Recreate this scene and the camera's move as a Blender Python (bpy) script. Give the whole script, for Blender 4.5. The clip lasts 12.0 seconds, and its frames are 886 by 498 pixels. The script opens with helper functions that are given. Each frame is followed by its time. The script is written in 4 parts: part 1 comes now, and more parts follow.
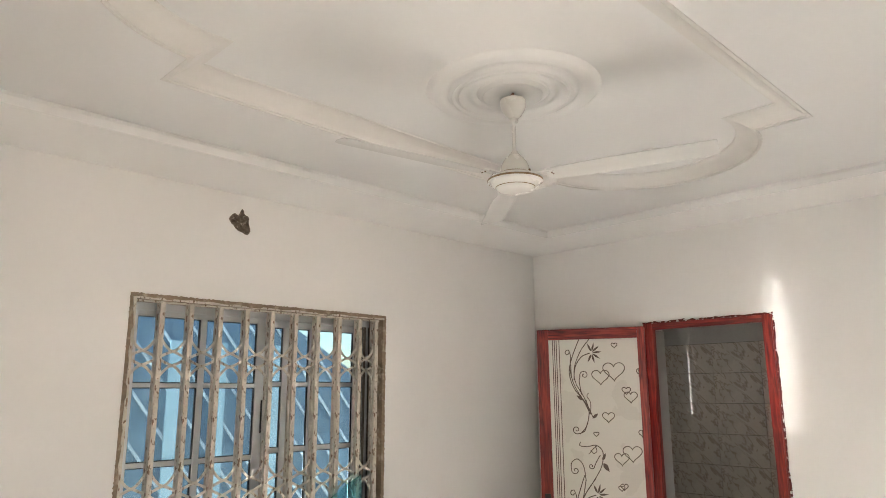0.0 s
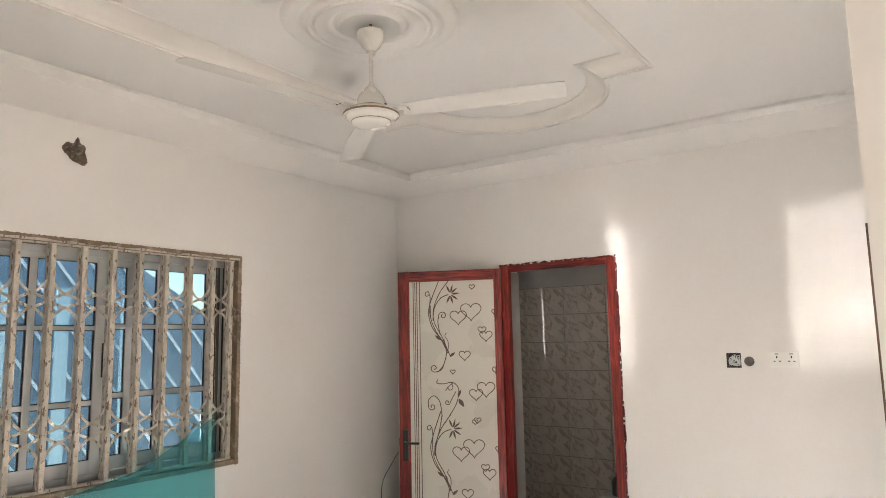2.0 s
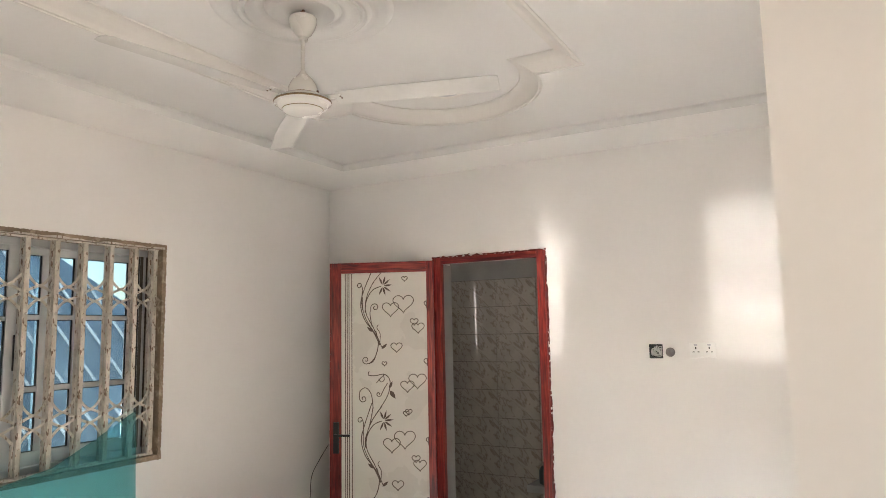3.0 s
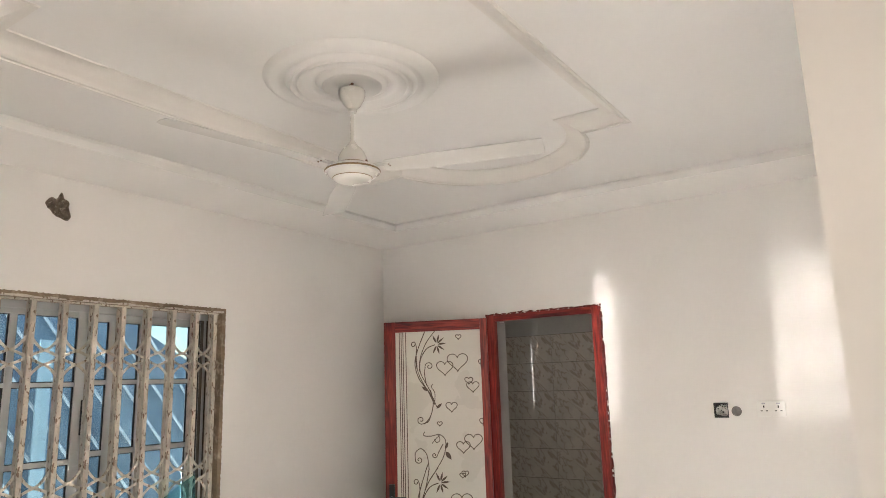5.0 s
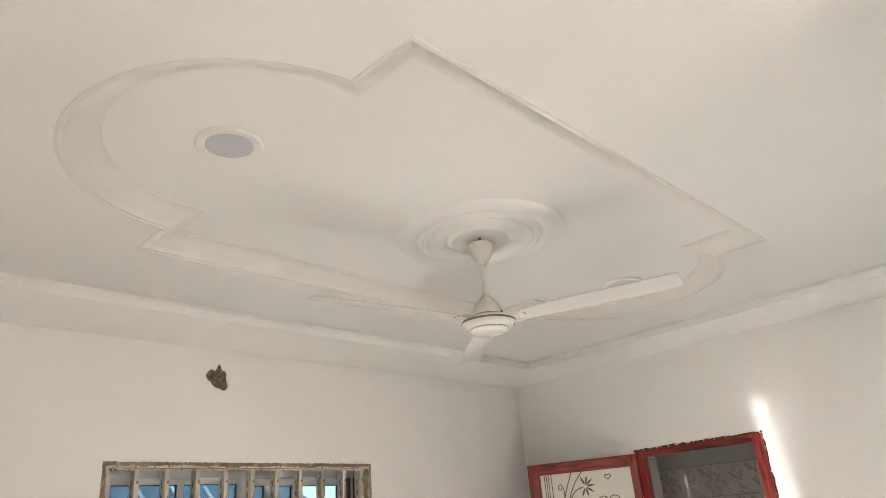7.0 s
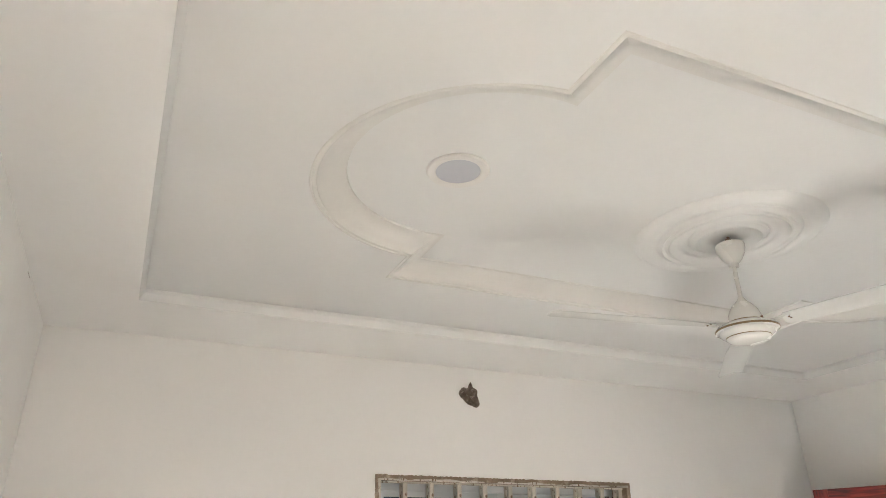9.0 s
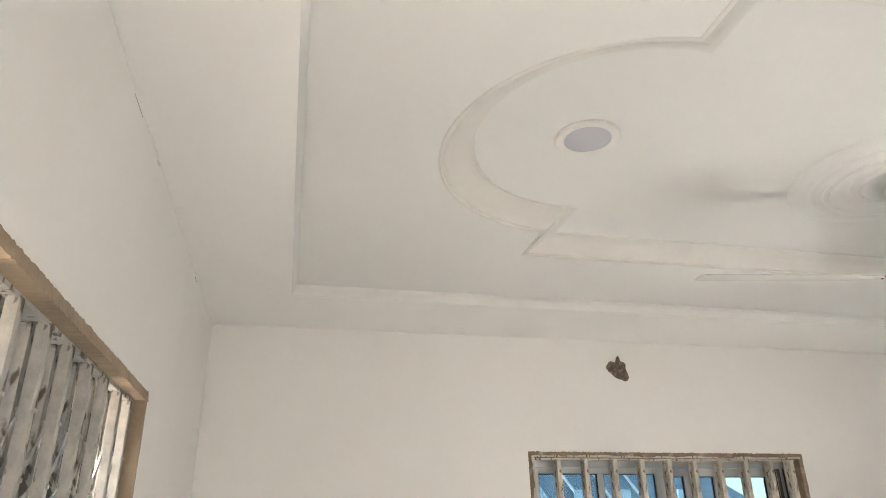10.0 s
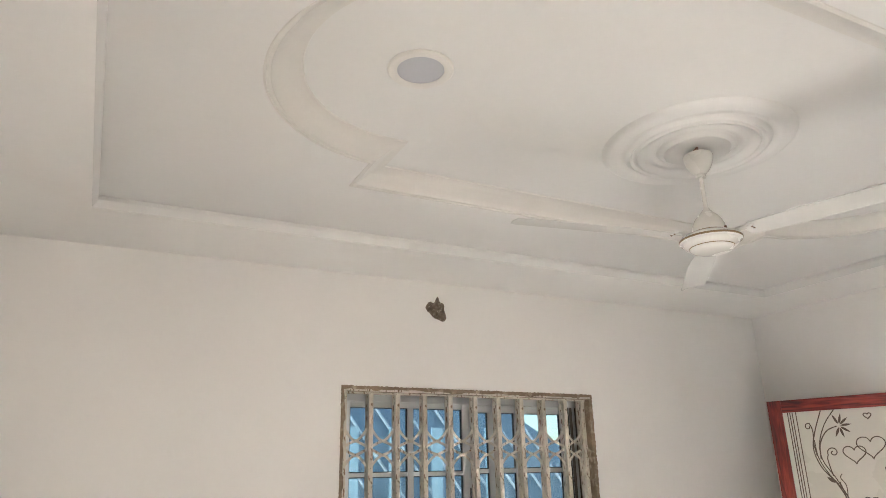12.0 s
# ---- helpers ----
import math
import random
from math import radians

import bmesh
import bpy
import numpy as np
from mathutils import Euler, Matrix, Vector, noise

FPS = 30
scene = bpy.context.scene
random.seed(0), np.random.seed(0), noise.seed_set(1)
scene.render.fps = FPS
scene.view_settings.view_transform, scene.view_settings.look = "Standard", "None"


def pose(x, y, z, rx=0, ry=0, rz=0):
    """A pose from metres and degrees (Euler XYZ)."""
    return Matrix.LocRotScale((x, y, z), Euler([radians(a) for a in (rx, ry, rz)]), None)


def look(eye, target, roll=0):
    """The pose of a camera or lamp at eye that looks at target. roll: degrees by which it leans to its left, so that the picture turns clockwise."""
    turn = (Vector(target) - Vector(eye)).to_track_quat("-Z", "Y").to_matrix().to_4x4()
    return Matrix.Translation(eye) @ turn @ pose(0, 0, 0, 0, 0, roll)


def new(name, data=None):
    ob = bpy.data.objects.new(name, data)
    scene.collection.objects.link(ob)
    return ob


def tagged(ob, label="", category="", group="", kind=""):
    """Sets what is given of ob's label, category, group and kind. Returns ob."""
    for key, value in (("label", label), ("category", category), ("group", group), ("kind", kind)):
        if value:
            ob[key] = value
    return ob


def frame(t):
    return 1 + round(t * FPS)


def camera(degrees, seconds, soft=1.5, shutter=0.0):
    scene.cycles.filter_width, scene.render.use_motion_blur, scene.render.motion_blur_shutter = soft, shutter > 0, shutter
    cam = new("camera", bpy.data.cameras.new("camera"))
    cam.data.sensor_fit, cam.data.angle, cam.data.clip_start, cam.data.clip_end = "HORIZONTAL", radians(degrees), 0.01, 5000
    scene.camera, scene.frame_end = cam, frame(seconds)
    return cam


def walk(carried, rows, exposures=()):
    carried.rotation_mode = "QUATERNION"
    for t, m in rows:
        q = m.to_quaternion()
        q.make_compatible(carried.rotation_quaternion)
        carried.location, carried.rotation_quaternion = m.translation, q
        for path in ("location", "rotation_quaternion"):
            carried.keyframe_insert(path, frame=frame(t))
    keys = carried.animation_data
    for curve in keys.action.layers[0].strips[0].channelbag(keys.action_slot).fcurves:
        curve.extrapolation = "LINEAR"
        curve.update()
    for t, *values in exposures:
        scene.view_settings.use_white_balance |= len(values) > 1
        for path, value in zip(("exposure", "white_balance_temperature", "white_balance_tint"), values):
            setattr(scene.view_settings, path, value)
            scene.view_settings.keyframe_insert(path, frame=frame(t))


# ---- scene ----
cam = camera(65.97, 12.0, soft=0.9)
PATH = [
    (0.0, 0.000, 0.000, 1.620, -44.28, 11.87, 0.21),
    (0.5, 0.011, 0.010, 1.610, -45.26, 9.70, 0.35),
    (1.0, 0.020, 0.008, 1.609, -47.86, 9.91, 0.38),
    (1.5, 0.032, -0.003, 1.581, -50.55, 8.83, 0.67),
    (2.0, 0.054, -0.036, 1.568, -55.05, 7.54, 1.12),
    (2.5, 0.072, -0.052, 1.557, -59.24, 6.68, 1.22),
    (2.7, 0.066, -0.045, 1.562, -60.47, 6.71, 0.99),
    (4.3, 0.055, -0.075, 1.561, -60.00, 7.16, 1.84),
    (4.5, 0.080, -0.083, 1.558, -58.39, 8.04, 1.92),
    (5.0, 0.066, -0.074, 1.604, -55.71, 11.25, 1.68),
    (5.5, 0.039, -0.060, 1.621, -52.71, 15.05, 1.61),
    (6.0, 0.016, -0.058, 1.645, -49.67, 17.92, 2.68),
    (6.5, 0.009, -0.074, 1.654, -46.44, 20.99, 3.27),
    (6.7, -0.014, -0.061, 1.683, -45.79, 21.99, 3.75),
    (8.3, -0.011, -0.069, 1.640, -35.72, 24.63, 4.55),
    (8.5, 0.003, -0.075, 1.670, -33.18, 24.40, 2.69),
    (9.0, 0.020, -0.051, 1.687, -24.27, 24.65, 0.89),
    (9.5, 0.023, -0.037, 1.693, -14.96, 25.20, 1.02),
    (10.0, 0.016, -0.037, 1.681, -12.13, 23.26, 0.96),
    (10.5, -0.006, -0.024, 1.674, -12.36, 22.96, 0.71),
    (11.0, 0.014, -0.007, 1.671, -15.30, 20.78, 0.75),
    (11.5, 0.057, 0.001, 1.650, -20.65, 19.52, 1.03),
    (12.0, 0.086, -0.004, 1.645, -26.40, 18.43, 1.16),
]
walk(cam, [(t, pose(x, y, z, 90 + pitch, roll, yaw)) for t, x, y, z, yaw, pitch, roll in PATH],
     exposures=[(0.0, 3.02, 6420, 11), (2.0, 3.01, 6540, 13), (4.5, 3.01, 6500, 13), (6.5, 3.02, 6420, 11), (9.0, 3.08, 6160, 9), (10.5, 3.11, 6160, 9), (12.0, 3.06, 6240, 11)])

# ---- daylight ----
world = bpy.data.worlds.new("world")
scene.world = world
world.use_nodes = True
wn = world.node_tree.nodes
sky = wn.new("ShaderNodeTexSky")
sky.sky_type = "NISHITA"
sky.sun_disc = False
sky.sun_elevation, sky.sun_rotation = radians(28.8), radians(-90)
sky.air_density, sky.dust_density = 1.2, 1.0
wn["Background"].inputs["Strength"].default_value = 0.05
world.node_tree.links.new(sky.outputs["Color"], wn["Background"].inputs["Color"])

sun = new("sun", bpy.data.lights.new("sun", "SUN"))
sun.data.energy, sun.data.angle, sun.data.color = 15.6, radians(0.6), (1.0, 0.955, 0.90)
sun.matrix_world = look((-10, 0.55, 5.5), (0, 0, 0))


def opening_lamp(name, m, width, height, power):
    """An area lamp standing in for daylight from an opening."""
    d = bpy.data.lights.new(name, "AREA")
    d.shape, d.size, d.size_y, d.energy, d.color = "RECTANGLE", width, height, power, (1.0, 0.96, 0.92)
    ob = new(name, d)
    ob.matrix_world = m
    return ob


opening_lamp("sky_light_west", look((-0.72, 1.27, 1.48), (4, 1.27, 1.45)), 1.5, 1.2, 0.42)
# added fill from behind the camera, brightens the north and west walls
opening_lamp("unseen_entrance_fill", look((0.55, -1.98, 1.1), (0.55, 0, 1.3)), 0.9, 1.9, 1.4)
opening_lamp("sky_light_bathroom", look((4.82, 3.286, 1.70), (4.82, 0, 1.70)), 0.10, 0.62, 0.42)


def glint_lamp(y0, y1, z0, z1, power, spread=1.3, roll=0):
    """Added area lamp in place of the sun mirrored by the glossy floor, throwing the west window's bright fields on to
    the east wall.
    """
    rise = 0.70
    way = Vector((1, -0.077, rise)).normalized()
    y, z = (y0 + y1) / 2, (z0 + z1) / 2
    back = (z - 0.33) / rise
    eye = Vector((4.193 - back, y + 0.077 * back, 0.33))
    d = bpy.data.lights.new("glint_lamp", "AREA")
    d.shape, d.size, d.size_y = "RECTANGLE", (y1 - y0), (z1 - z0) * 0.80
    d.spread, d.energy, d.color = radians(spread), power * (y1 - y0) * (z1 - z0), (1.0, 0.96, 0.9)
    ob = new("glint_lamp", d)
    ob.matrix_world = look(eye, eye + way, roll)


# lamps for the gap by the wall's end: four columns as between the gate's bars, cut as by the sash rails
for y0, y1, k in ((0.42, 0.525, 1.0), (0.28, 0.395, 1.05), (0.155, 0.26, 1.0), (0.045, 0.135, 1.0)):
    glint_lamp(y0, y1, 1.90, 2.27, 0.25 * k, 2.8)
    glint_lamp(y0 + 0.01, y1 + 0.01, 1.55, 1.865, 0.30 * k, 2.2)
    glint_lamp(y0 + 0.02, y1 + 0.02, 1.37, 1.52, 0.20 * k, 2.6)
# lamps for the gap by the doorway: one broad column, and wisps as from uneven tiles
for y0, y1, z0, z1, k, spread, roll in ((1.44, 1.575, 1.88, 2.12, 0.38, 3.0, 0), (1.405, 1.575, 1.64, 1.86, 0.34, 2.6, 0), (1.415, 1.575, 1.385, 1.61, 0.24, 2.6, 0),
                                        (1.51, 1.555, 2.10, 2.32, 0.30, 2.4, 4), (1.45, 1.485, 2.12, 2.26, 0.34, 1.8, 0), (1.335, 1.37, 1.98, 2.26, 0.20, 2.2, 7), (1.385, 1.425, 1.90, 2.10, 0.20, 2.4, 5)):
    glint_lamp(y0, y1, z0, z1, k, spread, roll)


# ---- materials ----
def material(name, base, rough=0.6, metal=0.0, vary=0.06, scale=3.0, grain=60.0, bump=0.05, stain=None, stain_at=0.62, stain_scale=9.0, stain_soft=0.06, stain_run=1.0):
    """A surface with broad and fine variation, fine relief, and stains or chips of a second colour."""
    m = bpy.data.materials.new(name)
    m.use_nodes = True
    n, l = m.node_tree.nodes, m.node_tree.links
    b = n["Principled BSDF"]
    b.inputs["Metallic"].default_value = metal
    at = n.new("ShaderNodeTexCoord").outputs["Object"]

    def tex(s, detail=4.0, run=1.0):
        t = n.new("ShaderNodeTexNoise")
        t.inputs["Scale"].default_value, t.inputs["Detail"].default_value = s, detail
        if run != 1.0:
            squeeze = n.new("ShaderNodeMapping")
            squeeze.inputs["Scale"].default_value = (1, 1, run)
            l.new(at, squeeze.inputs["Vector"])
            l.new(squeeze.outputs[0], t.inputs["Vector"])
        else:
            l.new(at, t.inputs["Vector"])
        return t.outputs["Fac"]

    broad, fine = tex(scale), tex(grain)
    mix = n.new("ShaderNodeMix")
    mix.data_type = "RGBA"
    mix.inputs["A"].default_value = (*[c * (1 - vary) for c in base], 1)
    mix.inputs["B"].default_value = (*[min(1, c * (1 + vary)) for c in base], 1)
    add = n.new("ShaderNodeMath")
    add.operation = "MULTIPLY_ADD"
    add.inputs[1].default_value = 0.35
    l.new(fine, add.inputs[0])
    l.new(broad, add.inputs[2])
    ramp = n.new("ShaderNodeMapRange")
    ramp.inputs["From Min"].default_value, ramp.inputs["From Max"].default_value = 0.4, 0.95
    l.new(add.outputs[0], ramp.inputs["Value"])
    l.new(ramp.outputs[0], mix.inputs["Factor"])
    colour = mix.outputs["Result"]
    if stain:
        s = tex(stain_scale, 6.0, stain_run)
        edge = n.new("ShaderNodeMapRange")
        edge.inputs["From Min"].default_value, edge.inputs["From Max"].default_value = stain_at, stain_at + stain_soft
        l.new(s, edge.inputs["Value"])
        over = n.new("ShaderNodeMix")
        over.data_type = "RGBA"
        l.new(edge.outputs[0], over.inputs["Factor"])
        l.new(colour, over.inputs["A"])
        over.inputs["B"].default_value = (*stain, 1)
        colour = over.outputs["Result"]
    l.new(colour, b.inputs["Base Color"])
    rr = n.new("ShaderNodeMapRange")
    rr.inputs["To Min"].default_value, rr.inputs["To Max"].default_value = rough * 0.85, min(1, rough * 1.15)
    l.new(broad, rr.inputs["Value"])
    l.new(rr.outputs[0], b.inputs["Roughness"])
    bp = n.new("ShaderNodeBump")
    bp.inputs["Strength"].default_value, bp.inputs["Distance"].default_value = bump, 0.01
    l.new(add.outputs[0], bp.inputs["Height"])
    l.new(bp.outputs[0], b.inputs["Normal"])
    return m


WALL = material("wall_paint", (0.765, 0.743, 0.713), 0.36, vary=0.025, scale=1.3, grain=40, bump=0.06, stain=(0.73, 0.70, 0.66), stain_at=0.6, stain_scale=1.7, stain_soft=0.3)
# base kept darker than the walls to take down the light on the ceiling
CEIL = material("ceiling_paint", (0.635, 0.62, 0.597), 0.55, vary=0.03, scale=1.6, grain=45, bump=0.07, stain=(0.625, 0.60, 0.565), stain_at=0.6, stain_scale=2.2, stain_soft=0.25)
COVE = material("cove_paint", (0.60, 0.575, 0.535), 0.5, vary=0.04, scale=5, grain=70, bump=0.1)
BARE = material("grey_plaster", (0.36, 0.345, 0.325), 0.85, vary=0.12, scale=4, grain=60, bump=0.3)
TIMBER = material("weathered_frame", (0.225, 0.165, 0.11), 0.8, vary=0.4, scale=9, grain=110, bump=0.5, stain=(0.42, 0.35, 0.265), stain_at=0.53, stain_scale=24, stain_soft=0.2)
BARS = material("chipped_cream_paint", (0.55, 0.495, 0.415), 0.45, vary=0.22, scale=14, grain=120, bump=0.3, stain=(0.19, 0.12, 0.075), stain_at=0.575, stain_scale=75, stain_soft=0.06, stain_run=0.4)
# west surround's timber, smoother, with its lit face put into a lighter tan
TIMBER_TAN = material("lit_tan_frame", (0.30, 0.225, 0.15), 0.65, vary=0.22, scale=7, grain=90, bump=0.2, stain=(0.24, 0.18, 0.125), stain_at=0.55, stain_scale=9, stain_soft=0.25)
# chipped cream again for the west gate, its shaded side put into a greyer base
BARS_SHADED = material("shaded_cream_paint", (0.45, 0.425, 0.385), 0.4, vary=0.25, scale=14, grain=120, bump=0.35, stain=(0.115, 0.085, 0.06), stain_at=0.57, stain_scale=38, stain_soft=0.06, stain_run=0.35)
ALU = material("aluminium", (0.60, 0.605, 0.61), 0.38, metal=0.55, vary=0.04, scale=6, grain=200, bump=0.03)
GASKET = material("black_rubber", (0.015, 0.016, 0.018), 0.6, bump=0.02)
GROOVE_DARK = material("dark_groove_strip", (0.085, 0.068, 0.054), 0.85, vary=0.25, scale=12, bump=0.1)
BLACK = material("black_handle", (0.018, 0.016, 0.016), 0.35, vary=0.2, scale=20)
PLASTIC = material("white_plastic", (0.78, 0.77, 0.74), 0.3, vary=0.02, scale=20)
PATTERN = material("brown_print", (0.115, 0.078, 0.058), 0.5, vary=0.15, scale=30)
PANEL = material("cream_panel", (0.66, 0.62, 0.555), 0.28, vary=0.03, scale=3, bump=0.03)
TILE = material("marble_tile", (0.47, 0.425, 0.375), 0.02, vary=0.1, scale=5, grain=40, bump=0.0)
GROUT = material("grout", (0.15, 0.14, 0.13), 0.9, vary=0.1, scale=20, bump=0.2)
FAN = material("fan_enamel", (0.62, 0.60, 0.56), 0.27, vary=0.02, scale=12, bump=0.0)
BLADE = material("blade_enamel", (0.53, 0.515, 0.485), 0.6, vary=0.03, scale=9, bump=0.02)
GOLD = material("brass_band", (0.21, 0.145, 0.075), 0.4, metal=0.6, vary=0.2, scale=25)
RUST = material("rusty_steel", (0.16, 0.09, 0.06), 0.8, vary=0.35, scale=30, bump=0.4)
RUBBLE = material("broken_block", (0.19, 0.145, 0.11), 0.95, vary=0.5, scale=45, grain=160, bump=1.0, stain=(0.42, 0.35, 0.28), stain_at=0.56, stain_scale=42)
DIFFUSER = material("lamp_diffuser", (0.43, 0.43, 0.46), 0.5, vary=0.02, scale=15)
RIM = material("lamp_rim", (0.64, 0.61, 0.57), 0.45, vary=0.03, scale=20)
FLOOR = material("floor_tile", (0.78, 0.76, 0.73), 0.15, vary=0.05, scale=3, bump=0.02)
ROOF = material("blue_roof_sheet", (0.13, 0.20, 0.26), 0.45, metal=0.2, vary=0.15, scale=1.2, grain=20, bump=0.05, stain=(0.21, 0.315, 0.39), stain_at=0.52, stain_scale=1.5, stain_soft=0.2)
# the ribs' sunlit edges are put into a colour paler than the cladding
SUNLIT_RIB = material("sunlit_sheet_rib", (0.50, 0.58, 0.63), 0.4, vary=0.1, scale=5)
PALE_BAND = material("pale_blue_band", (0.27, 0.40, 0.47), 0.5, vary=0.08, scale=3)
RENDER = material("house_render", (0.42, 0.40, 0.36), 0.9, vary=0.15, scale=2, bump=0.2)
EARTH = material("dry_earth", (0.24, 0.20, 0.155), 0.95, vary=0.25, scale=0.6, grain=8, bump=0.5)
WIRE = material("black_cable", (0.02, 0.02, 0.02), 0.5)
TANK = material("dark_green_plastic", (0.03, 0.05, 0.045), 0.4)
STEEL = material("sink_ceramic", (0.5, 0.49, 0.47), 0.25)


def red_wood(name, stretch):
    m = bpy.data.materials.new(name)
    m.use_nodes = True
    n, l = m.node_tree.nodes, m.node_tree.links
    b = n["Principled BSDF"]
    at = n.new("ShaderNodeTexCoord").outputs["Object"]
    squeeze = n.new("ShaderNodeMapping")
    squeeze.inputs["Scale"].default_value = stretch
    l.new(at, squeeze.inputs["Vector"])
    w = n.new("ShaderNodeTexNoise")
    w.inputs["Scale"].default_value, w.inputs["Detail"].default_value, w.inputs["Distortion"].default_value = 1.4, 8, 1.6
    l.new(squeeze.outputs[0], w.inputs["Vector"])
    r = n.new("ShaderNodeValToRGB")
    r.color_ramp.elements[0].position, r.color_ramp.elements[0].color = 0.30, (0.075, 0.010, 0.009, 1)
    r.color_ramp.elements[1].position, r.color_ramp.elements[1].color = 0.72, (0.36, 0.05, 0.032, 1)
    e = r.color_ramp.elements.new(0.5)
    e.color = (0.20, 0.020, 0.015, 1)
    l.new(w.outputs["Fac"], r.inputs[0])
    l.new(r.outputs[0], b.inputs["Base Color"])
    b.inputs["Roughness"].default_value = 0.3
    return m


def marble_tile():
    """Grey tile with slanting brown veins, shifted from piece to piece."""
    m = TILE
    n, l = m.node_tree.nodes, m.node_tree.links
    b = n["Principled BSDF"]
    was = b.inputs["Base Color"].links[0].from_socket
    at = n.new("ShaderNodeTexCoord").outputs["Object"]
    turn = n.new("ShaderNodeMapping")
    turn.vector_type = "TEXTURE"
    turn.inputs["Rotation"].default_value = (radians(40), 0, 0)
    turn.inputs["Scale"].default_value = (1, 0.42, 0.13)
    l.new(at, turn.inputs["Vector"])
    w = n.new("ShaderNodeTexNoise")
    w.inputs["Scale"].default_value, w.inputs["Detail"].default_value, w.inputs["Distortion"].default_value = 1.5, 8, 1.3
    l.new(turn.outputs[0], w.inputs["Vector"])
    band = n.new("ShaderNodeValToRGB")
    els = band.color_ramp.elements
    els[0].position, els[0].color = 0.488, (0, 0, 0, 1)
    els[1].position, els[1].color = 0.545, (0, 0, 0, 1)
    e = els.new(0.515)
    e.color = (1, 1, 1, 1)
    l.new(w.outputs["Fac"], band.inputs[0])
    mix = n.new("ShaderNodeMix")
    mix.data_type = "RGBA"
    l.new(band.outputs[0], mix.inputs["Factor"])
    l.new(was, mix.inputs["A"])
    mix.inputs["B"].default_value = (0.30, 0.25, 0.205, 1)
    l.new(mix.outputs["Result"], b.inputs["Base Color"])


def glass_pane(name, tint):
    m = bpy.data.materials.new(name)
    m.use_nodes = True
    n, l = m.node_tree.nodes, m.node_tree.links
    n.remove(n["Principled BSDF"])
    clear, gloss, mix = n.new("ShaderNodeBsdfTransparent"), n.new("ShaderNodeBsdfGlossy"), n.new("ShaderNodeMixShader")
    clear.inputs[0].default_value = (*tint, 1)
    gloss.inputs["Roughness"].default_value = 0.02
    fres = n.new("ShaderNodeFresnel")
    fres.inputs[0].default_value = 1.5
    l.new(fres.outputs[0], mix.inputs[0])
    l.new(clear.outputs[0], mix.inputs[1])
    l.new(gloss.outputs[0], mix.inputs[2])
    l.new(mix.outputs[0], n["Material Output"].inputs["Surface"])
    return m


def cloth():
    m = bpy.data.materials.new("teal_net_cloth")
    m.use_nodes = True
    n, l = m.node_tree.nodes, m.node_tree.links
    n.remove(n["Principled BSDF"])
    dif, thr, add = n.new("ShaderNodeBsdfDiffuse"), n.new("ShaderNodeBsdfTranslucent"), n.new("ShaderNodeMixShader")
    clear, over = n.new("ShaderNodeBsdfTransparent"), n.new("ShaderNodeMixShader")
    t = n.new("ShaderNodeTexNoise")
    t.inputs["Scale"].default_value = 18
    r = n.new("ShaderNodeValToRGB")
    r.color_ramp.elements[0].color, r.color_ramp.elements[1].color = (0.13, 0.43, 0.49, 1), (0.19, 0.53, 0.59, 1)
    l.new(t.outputs["Fac"], r.inputs[0])
    l.new(r.outputs[0], dif.inputs[0])
    l.new(r.outputs[0], thr.inputs[0])
    clear.inputs[0].default_value = (0.74, 0.95, 0.96, 1)
    l.new(dif.outputs[0], add.inputs[1])
    l.new(thr.outputs[0], add.inputs[2])
    over.inputs[0].default_value = 0.74
    l.new(add.outputs[0], over.inputs[1])
    l.new(clear.outputs[0], over.inputs[2])
    l.new(over.outputs[0], n["Material Output"].inputs["Surface"])
    return m


RED = red_wood("red_wood_grain", (30, 30, 2.6))
RED_X = red_wood("red_wood_grain_level", (2.6, 30, 30))
RED_Y = red_wood("red_wood_grain_across", (30, 2.6, 30))
GLASS, TEAL = glass_pane("tinted_glass", (0.62, 0.72, 0.78)), cloth()
# west panes made darker than the north ones to hold back the sun
DARK_GLASS = glass_pane("sun_blocking_glass", (0.34, 0.40, 0.44))
marble_tile()


# ---- building helpers ----
def link_mesh(name, bm, mat, parent=None, smooth=False):
    me = bpy.data.meshes.new(name)
    bmesh.ops.recalc_face_normals(bm, faces=bm.faces)
    bm.to_mesh(me)
    bm.free()
    me.materials.append(mat)
    if smooth:
        me.shade_smooth()
        me.set_sharp_from_angle(angle=radians(38))
    ob = new(name, me)
    ob.parent = parent
    return ob


def part(name, bm, mat, parent, label="", smooth=False):
    ob = link_mesh(name, bm, mat, parent, smooth)
    return tagged(ob, label) if label else ob


def again(ob, m):
    """The same piece once more, under the same parent, on the same mesh."""
    o = ob.copy()
    scene.collection.objects.link(o)
    o.matrix_basis = m
    return o


def thing(name, m, label, category, group="", kind=""):
    ob = new(name)
    ob.empty_display_size = 0.05
    ob.matrix_basis = m
    return tagged(ob, label, category, group, kind)


def box(bm, x0, x1, y0, y1, z0, z1, bevel=0.0):
    got = bmesh.ops.create_cube(bm, size=1.0)["verts"]
    bmesh.ops.transform(bm, verts=got, matrix=Matrix.LocRotScale(((x0 + x1) / 2, (y0 + y1) / 2, (z0 + z1) / 2), None, (abs(x1 - x0), abs(y1 - y0), abs(z1 - z0))))
    if bevel:
        edges = list({e for v in got for e in v.link_edges})
        bmesh.ops.bevel(bm, geom=edges, offset=bevel, segments=2, affect="EDGES", profile=0.7)
    return bm


def boxed(*a, bevel=0.0):
    return box(bmesh.new(), *a, bevel=bevel)


